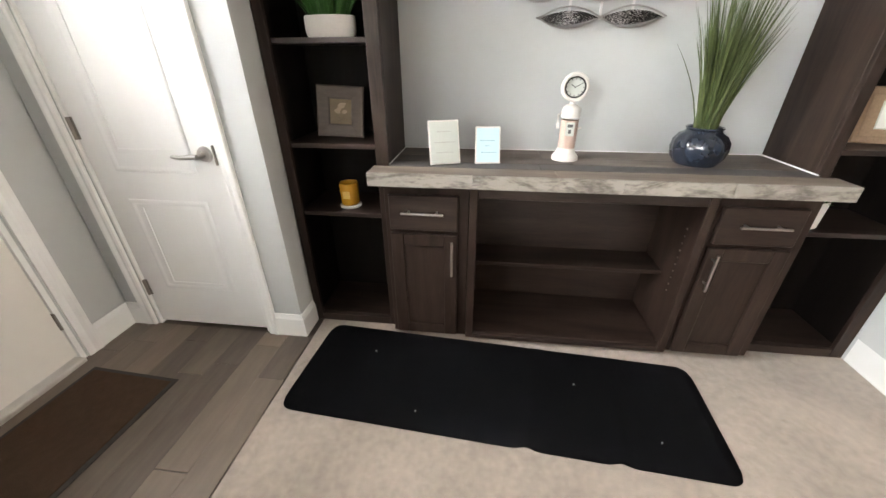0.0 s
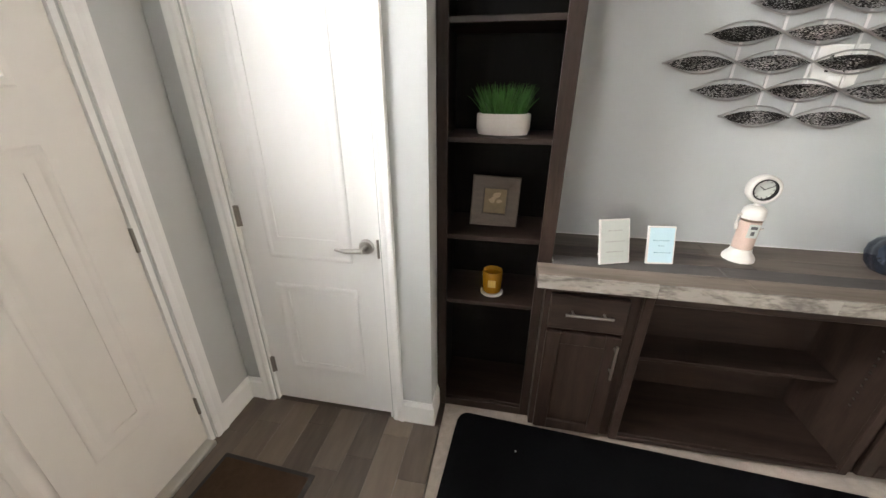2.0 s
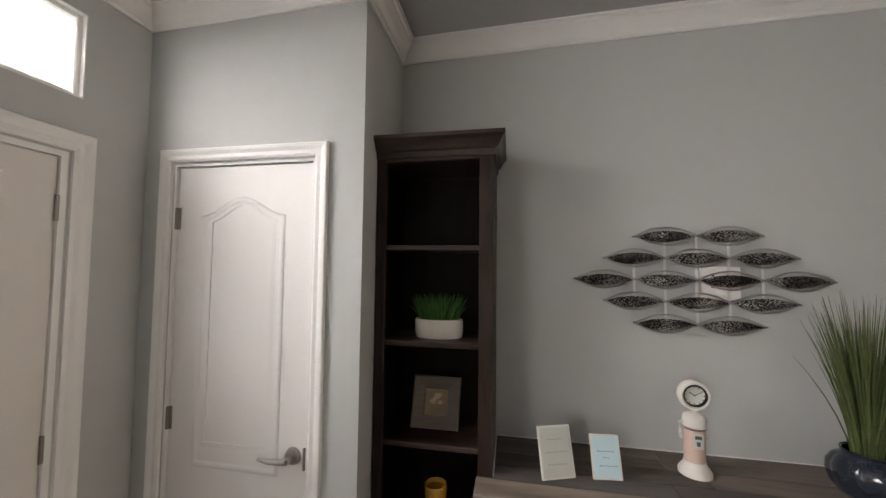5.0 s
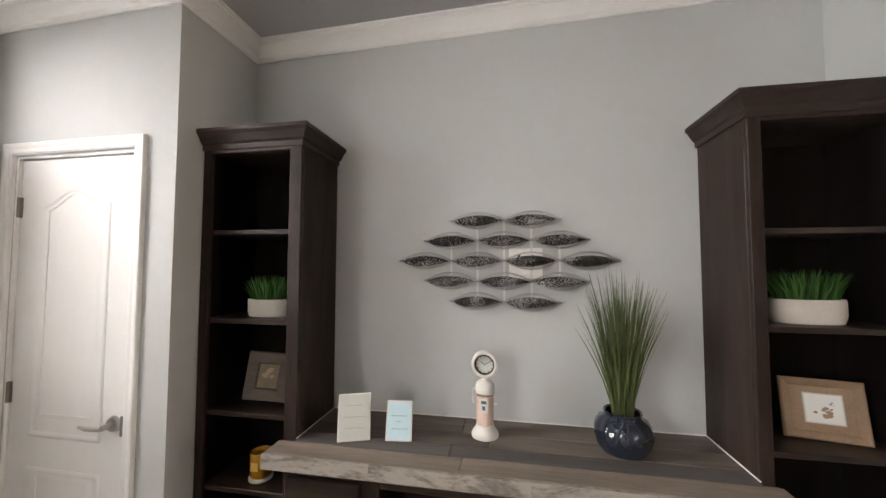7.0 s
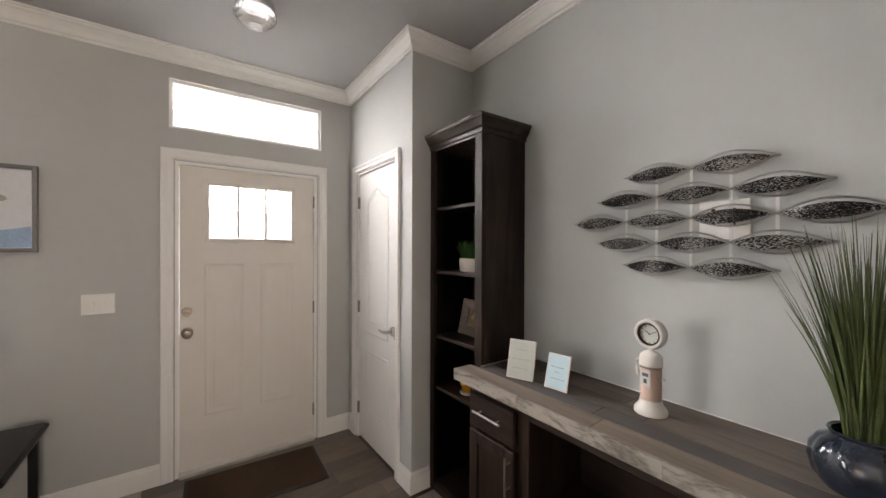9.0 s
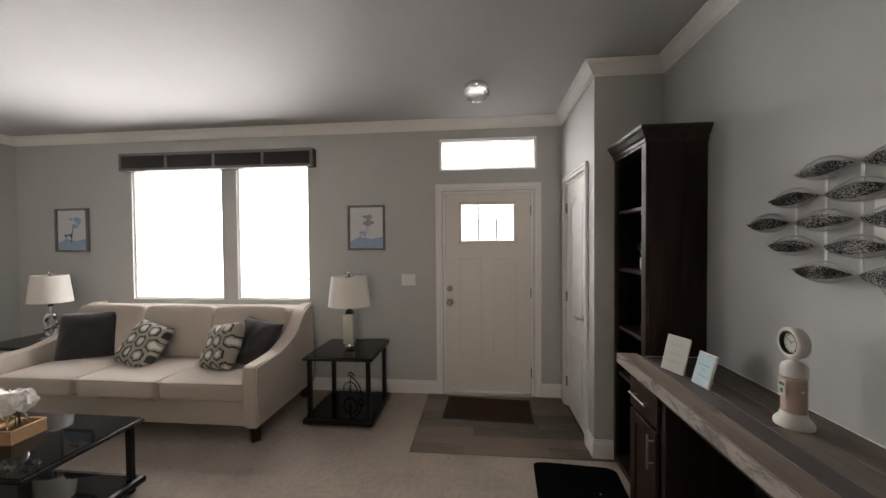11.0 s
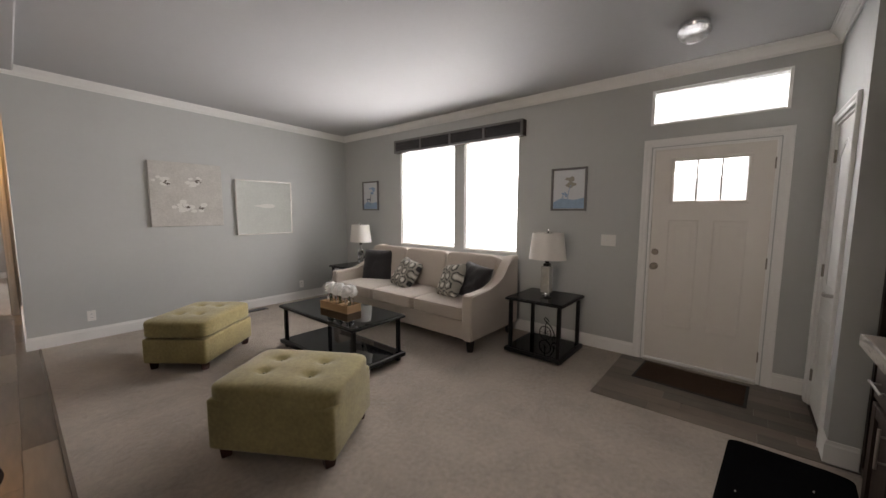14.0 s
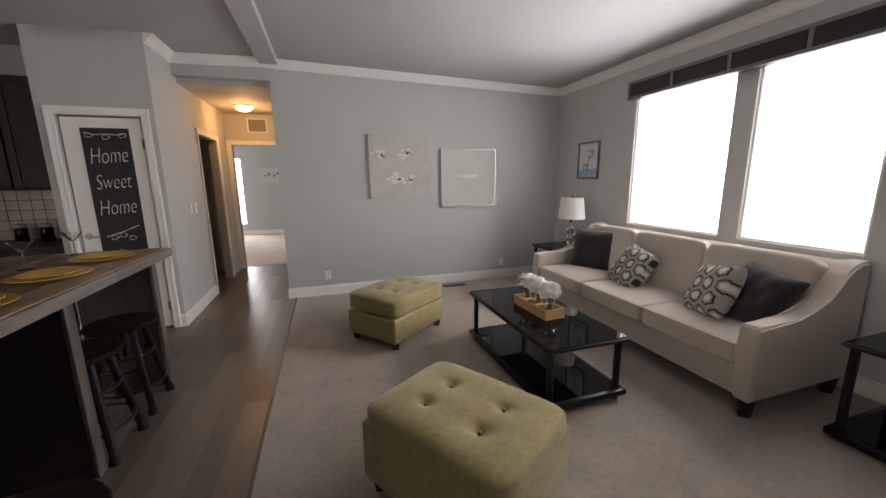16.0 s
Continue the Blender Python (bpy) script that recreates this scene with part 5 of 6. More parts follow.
def wall_picture(m, w, h, label, seed):
    """Framed watercolour of a flower; hangs on a wall, face to -y."""
    ob = thing("framed_print", m, label, "picture", "flower prints beside the window")
    bm = bmesh.new()
    sweep(bm, [(-w / 2, 0), (w / 2, 0), (w / 2, h), (-w / 2, h)], [(0, 0.0), (0, 0.028), (0.014, 0.03), (0.02, 0.026), (0.022, 0.012), (0.022, 0)], lambda a, b, e: (a, -e - 0.002, b), closed=True)
    part("frame", bm, M_GREYFR, ob, "slim dark grey frame")
    part("print", boxes((-w / 2 + 0.015, w / 2 - 0.015, -0.014, -0.003, 0.015, h - 0.015)), M_ARTBG, ob, "pale watercolour paper")
    bm = bmesh.new()
    random.seed(seed)
    pts = [bm.verts.new((x, -0.0146, z)) for x, z in [(-w / 2 + 0.024, 0.024), (w / 2 - 0.024, 0.024), (w / 2 - 0.024, h * 0.3), (w * 0.15, h * 0.25), (-w * 0.2, h * 0.3), (-w / 2 + 0.024, h * 0.2)]]
    bm.faces.new(pts)
    part("wash", bm, M_ARTBLUE, ob, "blue painted wash")
    bm = bmesh.new()
    bloom(bm, w * 0.08, h * 0.68, w * 0.2, seed, 0.0155)
    part("flower", bm, M_PG if seed % 2 else M_ARTBLUE, ob, "painted grey flower head")
    bm = bmesh.new()
    tube(bm, [(w * 0.06, -0.0165, h * 0.6), (0.0, -0.0165, h * 0.45), (-w * 0.03, -0.0165, h * 0.2)], 0.0035, 5)
    bloom(bm, -w * 0.12, h * 0.36, w * 0.11, seed + 5, 0.0165)
    part("stem", bm, M_ARTBLUE if seed % 2 else M_ARTDARK, ob, "painted stem and leaves")
    return ob


wall_picture(pose(0, -2.40, 1.45, 0, 0, 90), 0.385, 0.458, "framed blue and grey flower watercolour in grey frame", 3)
wall_picture(pose(0, -5.745, 1.453, 0, 0, 90), 0.40, 0.478, "framed blue flower watercolour in grey frame by corner", 6)

ca = thing("canvas_painting", pose(2.42, YP, 1.237, 0, 0, 180), "large white textured canvas with four flower heads", "painting")
part("canvas", boxes((-0.395, 0.395, -0.038, -0.002, 0, 0.80), bevel=0.004), M_CANVAS, ca)
for i, (x, z) in enumerate(((-0.22, 0.55), (0.12, 0.58), (-0.02, 0.26), (0.14, 0.25))):
    bm = bmesh.new()
    bloom(bm, x - 0.05, z, 0.10, 40 + i, 0.040)
    part("petal", bm, M_PAINTW, ca, "raised white petals")
    bm = bmesh.new()
    bloom(bm, x, z - 0.01, 0.034, 50 + i, 0.043)
    part("flower_eye", bm, M_GFRAME, ca, "brown flower centre")
ca = thing("canvas_painting", pose(1.449, YP, 1.09, 0, 0, 180), "large pale canvas with faint leaf in silver frame", "painting")
part("canvas", boxes((-0.39, 0.39, -0.03, -0.002, 0.012, 0.778)), M_CANVASB, ca)
bm = bmesh.new()
sweep(bm, [(-0.405, 0), (0.405, 0), (0.405, 0.79), (-0.405, 0.79)], [(0, 0), (0, 0.042), (0.012, 0.042), (0.016, 0.03), (0.016, 0)], lambda a, b, e: (a, -e - 0.001, b), closed=True)
part("frame", bm, M_SFRAME, ca, "thin silver frame")
bm = bmesh.new()
lv = [bm.verts.new((0.15 * math.cos(t) - 0.01, -0.0312, 0.42 + 0.045 * math.sin(t) * (0.6 + 0.4 * math.cos(t)))) for t in [i * math.pi / 10 for i in range(20)]]
bm.faces.new(lv)
part("leaf", bm, M_PAINTW, ca, "faint painted leaf")


def plate(name, m, label, holes):
    ob = thing(name, m, label, "outlet" if name == "outlet" else "switch", "")
    pbox("cover", (-0.036 * holes[0], 0.036 * holes[0], -0.007, -0.001, -0.058, 0.058), M_PLASTIC, ob, "", 0.003, 2)
    for i in range(holes[0]):
        x = (i - (holes[0] - 1) / 2) * 0.046
        if name == "outlet":
            for z in (-0.02, 0.02):
                part("socket", boxes((x - 0.013, x + 0.013, -0.0085, -0.006, z - 0.012, z + 0.012), bevel=0.002), M_TRIM, ob)
                part("slot", boxes((x - 0.006, x - 0.003, -0.0092, -0.0086, z - 0.004, z + 0.006), (x + 0.003, x + 0.006, -0.0092, -0.0086, z - 0.004, z + 0.006)), M_DARKSLOT, ob)
        else:
            part("toggle", boxes((x - 0.007, x + 0.007, -0.014, -0.006, -0.012, 0.012), bevel=0.002), M_TRIM, ob)
    return ob


plate("outlet", pose(3.405, YP, 0.265, 0, 0, 180), "white wall outlet on grey wall", (1,))
plate("outlet", pose(0.91, YP, 0.245, 0, 0, 180), "white wall outlet near room corner", (1,))
plate("light_switch", pose(0, -1.973, 1.15, 0, 0, 90), "white double light switch beside front door", (2,))
plate("light_switch", pose(HX1, -6.46, 1.175, 0, 0, -90), "white light switch on pantry side wall", (1,))
plate("light_switch", pose(HX1, -6.62, 1.175, 0, 0, -90), "white light switch on pantry side wall", (1,))
fv = thing("floor_vent", pose(1.72, -6.28, 0), "dark metal floor register in the carpet", "vent")
part("frame", boxes((-0.16, 0.16, -0.06, 0.06, 0.0, 0.006), bevel=0.002), M_IRON, fv)
for i in range(12):
    part("slat", boxes((-0.145 + i * 0.0245, -0.133 + i * 0.0245, -0.045, 0.045, 0.006, 0.009)), M_GREYFR, fv)


def table_lamp(m, label, kind):
    ob = thing("table_lamp", m, label, "lamp", "table lamps beside the sofa")
    bm = bmesh.new()
    n = 40
    rings = []
    for r, z in ((0.192, 0.375), (0.158, 0.645), (0.155, 0.645), (0.189, 0.375)):
        rings.append([bm.verts.new((0.8 * r * math.cos(2 * math.pi * i / n), r * math.sin(2 * math.pi * i / n), z)) for i in range(n)])
    for a, b in zip(rings, rings[1:] + rings[:1]):
        for i in range(n):
            bm.faces.new((a[i], a[(i + 1) % n], b[(i + 1) % n], b[i]))
    part("shade", bm, M_SHADE, ob, "off-white fabric shade", True)
    bm = bmesh.new()
    cyl(bm, (0, 0, 0.30), (0, 0, 0.66), 0.006, n=10)
    tube(bm, [(-0.125, 0, 0.64), (0.125, 0, 0.64)], 0.003, 6)
    cyl(bm, (0, 0, 0.33), (0, 0, 0.37), 0.022, 0.018, 16)
    part("stem", bm, M_BLACK, ob, "dark metal stem")
    bm = bmesh.new()
    bmesh.ops.create_uvsphere(bm, u_segments=14, v_segments=10, radius=0.014, matrix=Matrix.Translation((0, 0, 0.672)))
    part("finial", bm, M_CHROME, ob, "round chrome finial", True)
    if kind == 0:
        bm = bmesh.new()
        lathe(bm, [(0.002, 0.0), (0.042, 0.0), (0.042, 0.008), (0.026, 0.014), (0.022, 0.034)], 28)
        part("foot", bm, M_CHROME, ob, "chrome foot", True)
        part("column", boxes((-0.046, 0.046, -0.046, 0.046, 0.032, 0.305), bevel=0.006, seg=2), M_SILVER, ob, "mottled mirrored glass column")
        part("collar", boxes((-0.03, 0.03, -0.03, 0.03, 0.305, 0.332), bevel=0.004), M_BLACK, ob)
    else:
        part("foot", boxes((-0.06, 0.06, -0.055, 0.055, 0.0, 0.022), bevel=0.004), M_SILVER, ob, "mirrored foot")
        for z, r in ((0.065, 0.044), (0.14, 0.05), (0.215, 0.047)):
            bm = bmesh.new()
            pts = [(r * math.cos(t) * (0.75 + 0.3 * math.sin(3 * t)), r * math.sin(t), z + 0.035 * math.cos(2 * t + z * 20)) for t in [i * math.pi / 14 for i in range(29)]]
            tube(bm, pts, 0.016, 8)
            part("knot", bm, M_CHROME, ob, "polished knot of metal", True)
        bm = bmesh.new()
        cyl(bm, (0, 0, 0.02), (0, 0, 0.33), 0.016, n=14)
        part("column", bm, M_SILVER, ob, "mirrored column", True)
    return ob


table_lamp(pose(0.42, -2.44, 0.58), "table lamp with off-white shade and mirrored column", 0)
table_lamp(pose(0.36, -5.58, 0.58), "table lamp with off-white shade and knotted chrome base", 1)

fg = thing("metal_figurine", pose(0.32, -2.44, 0.064, 0, 0, 80) @ Matrix.Scale(0.84, 4), "small black wrought metal bicycle figurine on shelf", "figurine")
bm = bmesh.new()
tube(bm, [(-0.05 + 0.085 * math.cos(t), 0, 0.092 + 0.085 * math.sin(t)) for t in [i * math.pi / 14 for i in range(29)]], 0.006, 6)
part("large_wheel", bm, M_IRON, fg, "", True)
bm = bmesh.new()
tube(bm, [(0.085 + 0.035 * math.cos(t), 0, 0.041 + 0.035 * math.sin(t)) for t in [i * math.pi / 10 for i in range(21)]], 0.006, 6)
part("small_wheel", bm, M_IRON, fg, "", True)
bm = bmesh.new()
tube(bm, [(0.085, 0, 0.041), (0.075, 0, 0.12), (0.03, 0, 0.19), (-0.03, 0, 0.235), (-0.05, 0, 0.20), (-0.05, 0, 0.092)], 0.006, 6)
tube(bm, [(-0.03, 0, 0.235), (-0.075, 0.0, 0.265), (-0.06, 0, 0.29), (-0.02, 0, 0.275), (0.0, 0, 0.25)], 0.007, 6)
part("body", bm, M_IRON, fg, "", True)
for k in range(5):
    bm = bmesh.new()
    a = k * math.pi / 5
    cyl(bm, (-0.05 - 0.083 * math.cos(a), 0, 0.092 - 0.083 * math.sin(a)), (-0.05 + 0.083 * math.cos(a), 0, 0.092 + 0.083 * math.sin(a)), 0.0022, n=6)
    part("spoke", bm, M_IRON, fg)

tr = thing("wooden_tray", pose(1.845, -3.985, 0.455, 0, 0, 3), "pine wood tray with three openings on coffee table", "tray")
part("box", boxes((-0.085, 0.085, -0.215, 0.215, 0.0, 0.012)), M_TRAY, tr)
for r in ((-0.085, -0.075, -0.215, 0.215, 0.012, 0.075), (0.075, 0.085, -0.215, 0.215, 0.012, 0.075), (-0.075, 0.075, -0.215, -0.205, 0.012, 0.075), (-0.075, 0.075, 0.205, 0.215, 0.012, 0.075)):
    part("side_board", boxes(r, bevel=0.002), M_TRAY, tr)
for y in (-0.0705, 0.0705):
    part("divider", boxes((-0.075, 0.075, y - 0.018, y + 0.018, 0.058, 0.075), bevel=0.002), M_TRAY, tr)
for i, y in enumerate((-0.145, 0.0, 0.145)):
    p = Vector((1.845 - math.sin(radians(3)) * y, -3.985 + y, 0.467))
    jr = thing("flower_jar", pose(p.x, p.y, p.z), "white flower head in a clear glass jar", "vase", "flower jars in the tray")
    bm = bmesh.new()
    lathe(bm, [(0.038, 0.0), (0.043, 0.006), (0.043, 0.10), (0.036, 0.115), (0.036, 0.13), (0.033, 0.13), (0.033, 0.112), (0.039, 0.098), (0.039, 0.01), (0.002, 0.008)], 28)
    part("jar", bm, M_GLASS, jr, "clear glass jar", True)
    bm = bmesh.new()
    for k in range(5):
        a = k * 1.3 + i
        tube(bm, [(0.02 * math.cos(a), 0.02 * math.sin(a), 0.012), (0.006 * math.cos(a + 1), 0.006 * math.sin(a + 1), 0.12), (0.01 * math.cos(a), 0.01 * math.sin(a), 0.15)], 0.0025, 5)
    part("stem", bm, M_REED, jr, "green stems")
    random.seed(70 + i)
    bm = bmesh.new()
    for k in range(95):
        z = random.uniform(-0.55, 1)
        a = random.random() * 2 * math.pi
        rr = 0.084 * random.uniform(0.72, 1.0)
        n_ = Vector((math.sqrt(1 - z * z) * math.cos(a), math.sqrt(1 - z * z) * math.sin(a), z * 0.8))
        c = n_ * rr + Vector((0, 0, 0.185))
        q = n_.to_track_quat("Z", "Y").to_matrix() @ Matrix.Rotation(random.random() * 6, 3, "Z")
        s = random.uniform(0.017, 0.028)
        mid = bm.verts.new(c - n_ * 0.006)
        rim = [bm.verts.new(c + q @ Vector((s * math.cos(t) * (1 + 0.25 * math.cos(3 * t)), s * math.sin(t), 0.006 * math.sin(2 * t + k)))) for t in [j * math.pi / 4 for j in range(8)]]
        for j in range(8):
            bm.faces.new((mid, rim[j], rim[(j + 1) % 8]))
    part("bloom", bm, M_PETAL, jr, "full white bloom", True)


# ---- kitchen side and hall ----
# BY1 is unseen, drawn out so the bar keeps kitchen light off the floor.
BX0, BX1, BY0, BY1, BZ = 4.52, 5.45, -4.83, -1.75, 0.99
bar = thing("bar_counter", pose(0, 0, 0), "rustic wood plank bar counter on panel legs", "bar")
nb = 6
for i in range(nb):
    a = BX0 + (BX1 - BX0) * i / nb
    b = BX0 + (BX1 - BX0) * (i + 1) / nb
    o = part("plank", boxes((-(b - a) / 2 + 0.0008, (b - a) / 2 - 0.0008, BY0, BY1, BZ - 0.055, BZ - 0.002 * (i % 2)), bevel=0.004), M_BAR, bar)
    o.location.x = (a + b) / 2
# Shaded tone on the leg faces; added strips colour the front edges lit.
for y in (-4.62, -3.72, -1.85):
    part("panel_leg", boxes((BX0 + 0.05, 5.0 if y < -2 else BX1 - 0.05, y - 0.03, y + 0.03, 0.0, BZ - 0.055), bevel=0.004), M_BARLEG, bar, "wood panel leg, shade in its colour")
    part("edge_board", boxes((BX0 + 0.028, BX0 + 0.0498, y - 0.034, y + 0.034, 0.0, BZ - 0.055), bevel=0.003), M_BARLIT, bar, "added strip, leg edge in its lit tone")
for i in range(4):
    a = BY0 + (BY1 - BY0) * i / 4
    b = BY0 + (BY1 - BY0) * (i + 1) / 4
    o = part("edge_board", boxes((BX0 - 0.018, BX0 - 0.0005, -(b - a) / 2, (b - a) / 2, BZ - 0.062, BZ - 0.003), bevel=0.004, seg=2), M_BARLIP, bar, "rough grey live edge")
    o.location.y = (a + b) / 2
# Unseen panel and the leg at -1.85 block the kitchen light.
part("back_panel", boxes((4.96, 5.0, -3.705, -1.89, 0.0, BZ - 0.055)), M_ESP, bar, "unseen back panel that blocks kitchen light")


def bar_stool(m):
    ob = thing("bar_stool", m, "round dark wood bar stool with black metal legs", "stool", "bar stools at the counter")
    bm = bmesh.new()
    lathe(bm, [(0.002, 0.562), (0.165, 0.562), (0.181, 0.567), (0.186, 0.58), (0.181, 0.594), (0.15, 0.597), (0.06, 0.592), (0.002, 0.591)], 40)
    part("seat", bm, M_SEAT, ob, "round dark wooden seat", True)
    for i in range(4):
        a = radians(45 + 90 * i)
        bm = bmesh.new()
        c, s = math.cos(a), math.sin(a)
        tube(bm, [(c * 0.11, s * 0.11, 0.565), (c * 0.205, s * 0.205, 0.03)], 0.0205, 8)
        part("leg", bm, M_IRON, ob)
        bm = bmesh.new()
        cyl(bm, (c * 0.208, s * 0.208, 0.0), (c * 0.204, s * 0.204, 0.045), 0.03, 0.021, 12)
        part("foot", bm, M_IRON, ob)
    for z, r in ((0.17, 0.18), (0.38, 0.142)):
        bm = bmesh.new()
        tube(bm, [(r * math.cos(t), r * math.sin(t), z) for t in [i * math.pi / 16 for i in range(33)]], 0.009, 6)
        part("foot_ring", bm, M_IRON, ob, "", True)
    bm = bmesh.new()
    cyl(bm, (0, 0, 0.36), (0, 0, 0.564), 0.018, n=12)
    part("screw_post", bm, M_IRON, ob)
    return ob


st = bar_stool(pose(4.675, -4.37, 0, 0, 0, 2))
copy_thing(st, pose(4.67, -3.93, 0, 0, 0, -1))
copy_thing(st, pose(4.175, -2.705, 0, 0, 0, 20))


def place_setting(x, y):
    for nm, r, z, lab in (("charger_plate", 0.165, 0.0, "gold charger plate on the bar"), ("dinner_plate", 0.125, 0.012, "golden dinner plate on a charger plate")):
        ob = thing(nm, pose(x, y, BZ + z), lab, "plate", nm + "s on the bar")
        bm = bmesh.new()
        lathe(bm, [(r * 0.6, 0.0), (r * 0.65, 0.003), (r * 0.75, 0.006), (r, 0.013), (r * 0.99, 0.016), (r * 0.74, 0.010), (r * 0.62, 0.008), (0.002, 0.008)], 40)
        part("dish", bm, M_GOLD, ob, "", True)


def coupe(x, y):
    ob = thing("cocktail_glass", pose(x, y, BZ), "clear stemmed cocktail glass on the bar", "glass", "cocktail glasses on the bar")
    bm = bmesh.new()
    lathe(bm, [(0.036, 0.0), (0.036, 0.003), (0.005, 0.008), (0.004, 0.095)], 24)
    part("stem", bm, M_GLASS, ob, "", True)
    bm = bmesh.new()
    lathe(bm, [(0.004, 0.094), (0.03, 0.12), (0.056, 0.16), (0.0545, 0.16), (0.028, 0.123), (0.003, 0.099)], 28)
    part("bowl", bm, M_GLASS, ob, "", True)


for y in (-4.5, -4.02, -3.5):
    place_setting(4.76, y)
coupe(5.02, -4.72)
coupe(5.02, -4.28)

# kitchen run beside the pantry
kc = thing("kitchen_cabinet", pose(0, 0, 0), "dark kitchen base cabinet with pale counter", "cabinet")
part("body", boxes((5.72, 7.9, YP + 0.005, -5.88, 0.0, 0.87), bevel=0.003), M_ESP, kc)
for i in range(4):
    a = 5.85 + i * 0.51
    part("door", boxes((a, a + 0.48, -5.88, -5.862, 0.1, 0.85), bevel=0.004), M_ESP, kc)
ct = part("kitchen_counter", boxes((5.715, 7.95, YP + 0.005, -5.84, 0.871, 0.91), bevel=0.006), M_BLACK)
tagged(ct, "dark polished kitchen worktop beside pantry", "counter")
uc = thing("upper_cabinet", pose(5.715, YP, 1.43), "dark stained kitchen wall cabinet with recessed doors", "cabinet")
part("body", boxes((0, 1.2, 0.004, 0.33, 0, 1.0), bevel=0.003), M_ESP, uc)
for i in range(3):
    a = 0.01 + i * 0.40
    bm = bmesh.new()
    for r in ((a, a + 0.06, 0.33, 0.352, 0.01, 0.99), (a + 0.32, a + 0.38, 0.33, 0.352, 0.01, 0.99), (a + 0.06, a + 0.32, 0.33, 0.352, 0.01, 0.07), (a + 0.06, a + 0.32, 0.33, 0.352, 0.93, 0.99)):
        box(bm, *r, bevel=0.003)
    d = part("door", bm, M_ESP, uc)
    part("door_panel", boxes((a + 0.055, a + 0.325, 0.33, 0.342, 0.065, 0.935)), M_ESP, d)
bs = setting("backsplash", boxes((5.715, 7.0, YP + 0.001, YP + 0.003, 0.91, 1.43)), M_GROUT, "tiled kitchen backsplash")
tile_me = bpy.data.meshes.new("tile")
bm = boxes((-0.0475, 0.0475, 0, 0.006, -0.0475, 0.0475), bevel=0.002)
bm.to_mesh(tile_me)
bm.free()
tile_me.materials.append(M_TILE)
for i in range(11):
    for j in range(5):
        o = new("tile", tile_me)
        o.parent = bs
        o.location = (5.77 + i * 0.1, YP + 0.003, 0.962 + j * 0.1)
for i, (x, y) in enumerate(((6.06, -6.3), (6.26, -6.3))):
    jb = thing("storage_jar", pose(x, y, 0.91), "black jar with pale lid on kitchen worktop", "jar", "jars on the worktop")
    bm = bmesh.new()
    lathe(bm, [(0.045, 0.0), (0.05, 0.006), (0.05, 0.13), (0.045, 0.14)], 24)
    part("body", bm, M_BGLASS, jb, "", True)
    bm = bmesh.new()
    lathe(bm, [(0.046, 0.14), (0.048, 0.145), (0.048, 0.17), (0.04, 0.176)], 24)
    part("lid", bm, M_SFRAME, jb, "pale metal lid", True)

# chalkboard and hardware of the pantry door; local x runs towards -x of the room
w = PX1 - PX0
cb = part("chalkboard", boxes((0.145, 0.51, -0.006, 0.0, 0.42, 1.965), bevel=0.002), M_CHALK, pd, "black chalkboard panel with chalk lettering")


def chalk_text(body, x, z, size):
    cu = bpy.data.curves.new("lettering", "FONT")
    cu.body, cu.size, cu.align_x, cu.shear, cu.offset, cu.extrude = body, size, "CENTER", 0.35, -0.0045, 0.0004
    cu.materials.append(M_CHALKW)
    o = new("lettering", cu)
    o.parent = cb
    o.matrix_local = pose(x, -0.0075, z, 90, -4, 0) @ Matrix.Diagonal((0.56, 1, 1, 1))
    o["label"] = "white chalk lettering"


for body, z, size in (("Home", 1.655, 0.21), ("Sweet", 1.42, 0.20), ("Home", 1.18, 0.21)):
    chalk_text(body, 0.325, z, size)
bm = bmesh.new()
for k, (x, z) in enumerate(((0.20, 1.90), (0.325, 1.885), (0.45, 1.90), (0.26, 0.96), (0.33, 0.98), (0.40, 0.95), (0.30, 0.82))):
    tube(bm, [(x + 0.028 * math.cos(t) * (1 + 0.3 * math.cos(3 * t)), -0.0072, z + 0.02 * math.sin(t)) for t in [i * math.pi / 7 for i in range(15)]], 0.002, 4)
tube(bm, [(0.17, -0.0072, 1.925), (0.25, -0.0072, 1.905), (0.33, -0.0072, 1.915), (0.42, -0.0072, 1.905), (0.49, -0.0072, 1.92)], 0.0025, 4)
tube(bm, [(0.20, -0.0072, 0.97), (0.33, -0.0072, 1.01), (0.47, -0.0072, 1.07)], 0.003, 4)
part("chalk_drawing", bm, M_CHALKW, cb, "chalk flowers and arrow")
lever(pd, 0.062, 0.0, 0.98, 1)
for z in (0.23, 1.83):
    hinge(pd, w - 0.013, 0.0, z)

hl = thing("hall_light", pose(4.40, -7.75, 2.55), "lit dome ceiling light in the hall", "ceiling light")
bm = bmesh.new()
lathe(bm, [(0.11, -0.018), (0.13, -0.015), (0.13, 0.0)], 28)
part("base", bm, M_SFRAME, hl, "", True)
bm = bmesh.new()
lathe(bm, [(0.004, -0.085), (0.05, -0.08), (0.09, -0.06), (0.115, -0.03), (0.118, -0.018)], 28)
part("dome", bm, M_LAMPGLOW, hl, "glowing frosted dome", True)
hv = thing("return_vent", pose(4.36, -8.5, 2.375, 0, 0, 180), "white return air grille above the bedroom door", "vent")
part("frame", boxes((-0.15, 0.15, -0.012, -0.002, -0.11, 0.11), bevel=0.003), M_TRIM, hv)
part("backing", boxes((-0.128, 0.128, -0.0135, -0.0121, -0.095, 0.095)), M_GREYFR, hv, "dark grille opening")
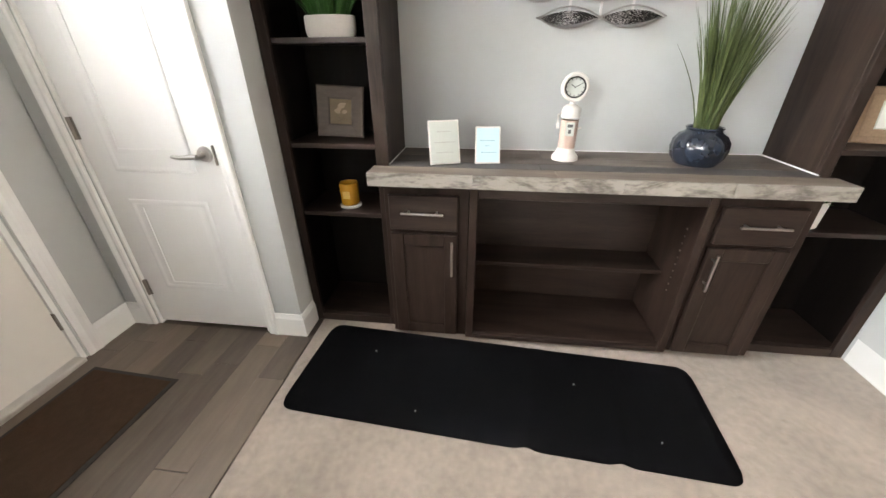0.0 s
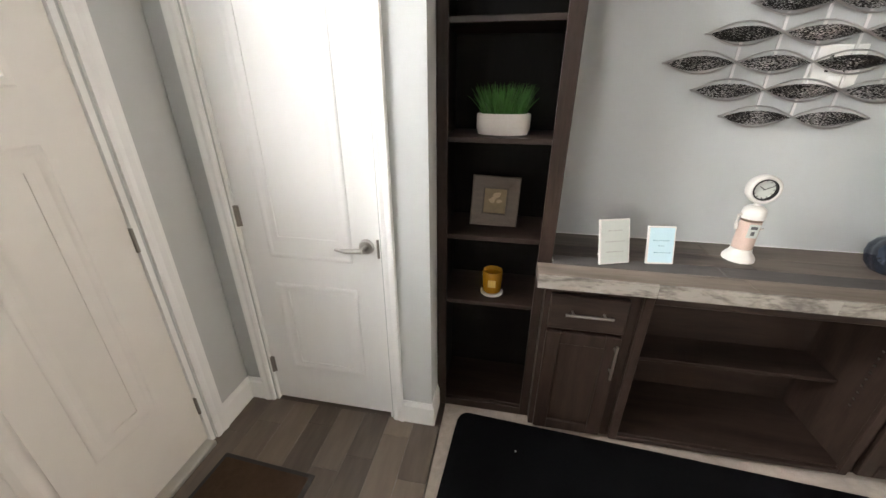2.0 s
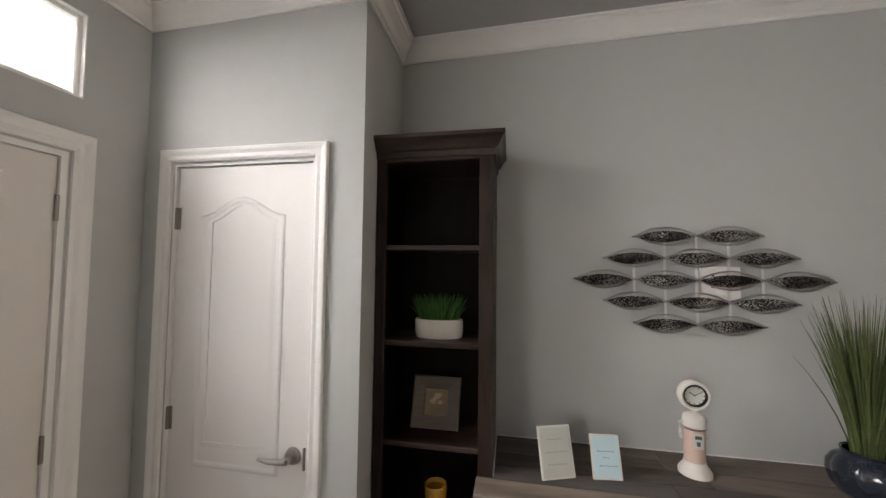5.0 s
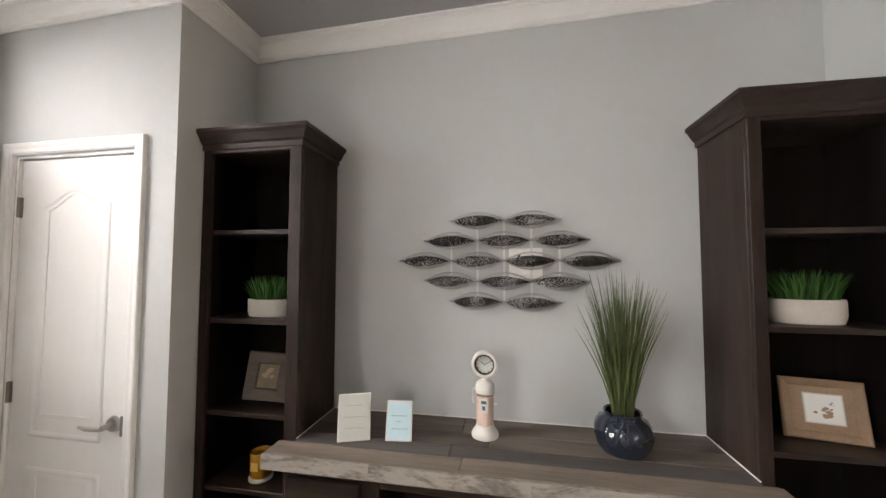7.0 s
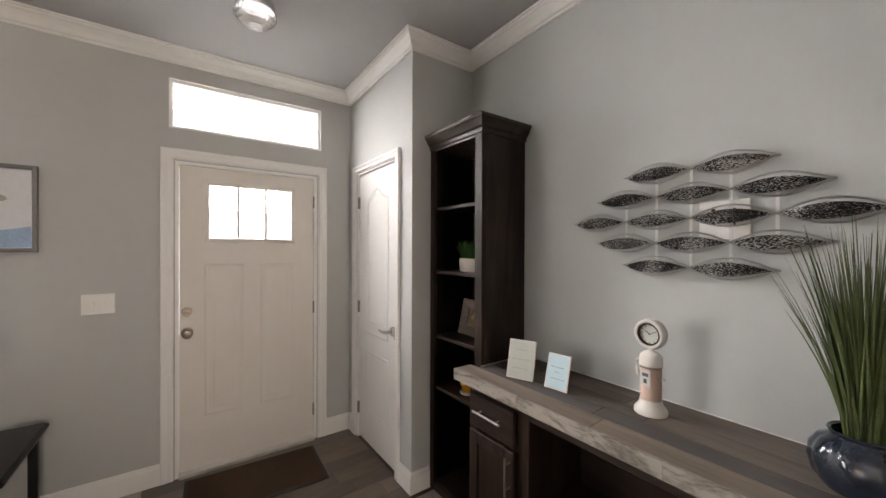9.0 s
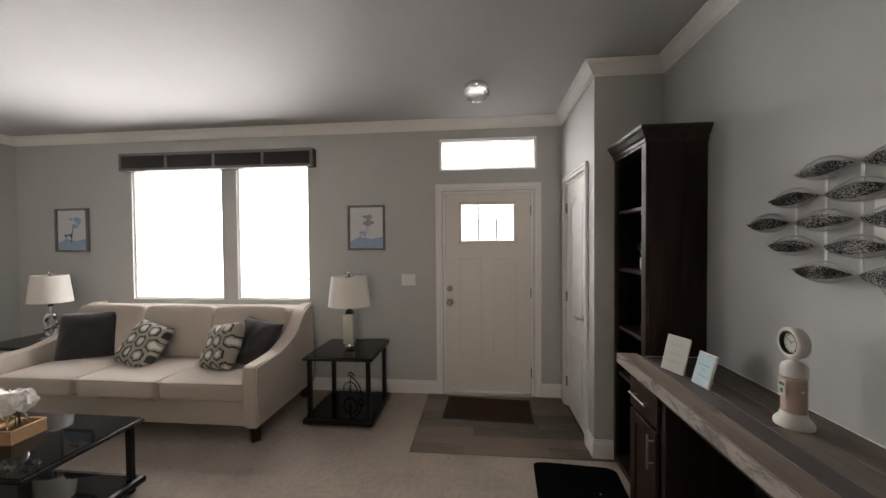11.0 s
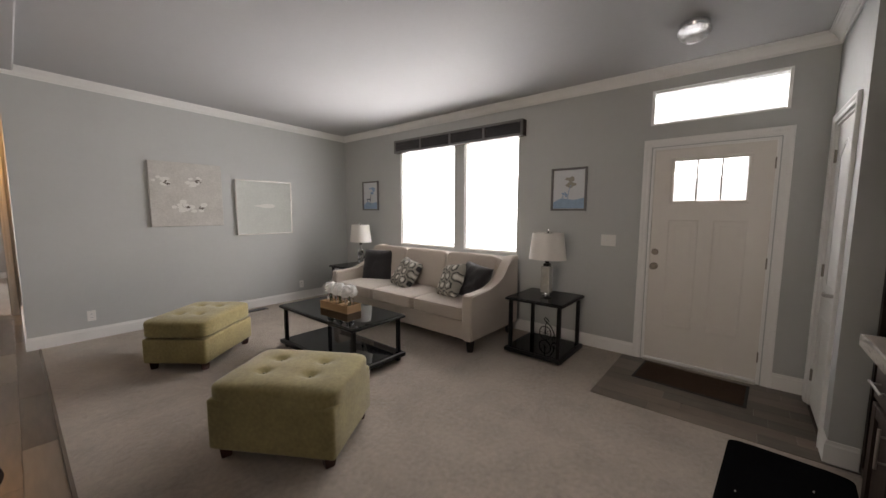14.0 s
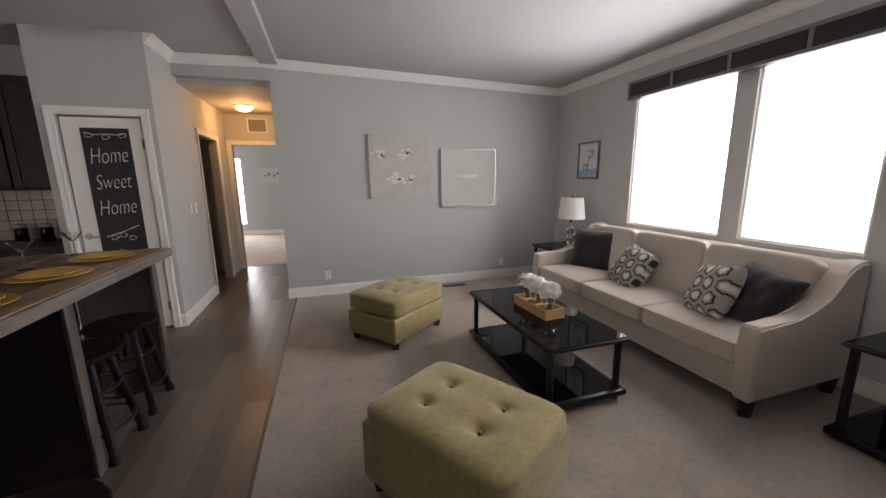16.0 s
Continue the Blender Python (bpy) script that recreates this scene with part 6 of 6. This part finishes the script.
for i in range(14):
    for s in (-0.068, 0.068):
        part("slat", boxes((s - 0.058, s + 0.058, -0.016, -0.0125, -0.088 + i * 0.0135, -0.083 + i * 0.0135)), M_GREYFR, hv)
ba = thing("bedroom_print", pose(4.71, -12.9, 1.42, 0, 0, 180), "long white print with grey stones", "picture")
part("canvas", boxes((-0.33, 0.33, -0.025, -0.002, 0, 0.44), bevel=0.003), M_PAPER, ba)
for i in range(5):
    bm = bmesh.new()
    bloom(bm, -0.22 + 0.11 * i, 0.2 + 0.06 * (i % 2), 0.05, 60 + i, 0.027)
    part("stone", bm, M_GFRAME, ba, "grey painted stone")
pk = thing("toy_chair", pose(4.32, -12.3, 0), "small pink upholstered chair in the bedroom", "chair")
part("seat", cushion_bm(0.4, 0.38, 0.16, 0.02, 8), M_PINK, pk, "", True, pose(0, 0, 0.2))
part("backrest", cushion_bm(0.4, 0.12, 0.34, 0.02, 8), M_PINK, pk, "", True, pose(0, -0.17, 0.36))
for x in (-0.14, 0.14):
    for y in (-0.13, 0.13):
        part("leg", boxes((x - 0.02, x + 0.02, y - 0.02, y + 0.02, 0, 0.12)), M_DLEG, pk)

# ---- floor planks ----
def planks(floor_ob, x0, x1, y0, y1, wid, seed, length=1.1):
    """Loose vinyl planks that run along y, as pieces of their own."""
    random.seed(seed)
    cache = {}
    x = x0
    while x < x1 - 0.01:
        wd = min(wid, x1 - x)
        y = y0 - random.random() * length * 0.7
        while y < y1:
            a, b = max(y, y0), min(y + length, y1)
            y += length
            if b - a < 0.03:
                continue
            key = (round(wd, 3), round(b - a, 2))
            if key not in cache:
                bm = boxes((-wd / 2 + 0.0004, wd / 2 - 0.0004, -(b - a) / 2 + 0.0004, (b - a) / 2 - 0.0004, -0.010, 0.0), bevel=0.0008)
                me = bpy.data.meshes.new("plank")
                bm.to_mesh(me)
                bm.free()
                me.materials.append(M_VINYL)
                cache[key] = me
            o = new("plank", cache[key])
            o.parent = floor_ob
            o.location = (x + wd / 2, (a + b) / 2, 0.0)
        x += wd


fl = setting("floor_entry", boxes((0, 1.03, -1.78, YC, -0.0118, -0.0105)), M_GROUT, "grey-brown wood-look vinyl plank entry floor")
planks(fl, 0.0, 1.03, -1.78, YC, 0.128, 7, 0.62)
fl = setting("floor_kitchen", boxes((3.820, 8.0, -8.6, 0, -0.0118, -0.0105)), M_GROUT, "grey-brown wood-look vinyl plank kitchen floor")
planks(fl, 3.820, 8.0, -8.6, 0.0, 0.152, 8, 0.92)
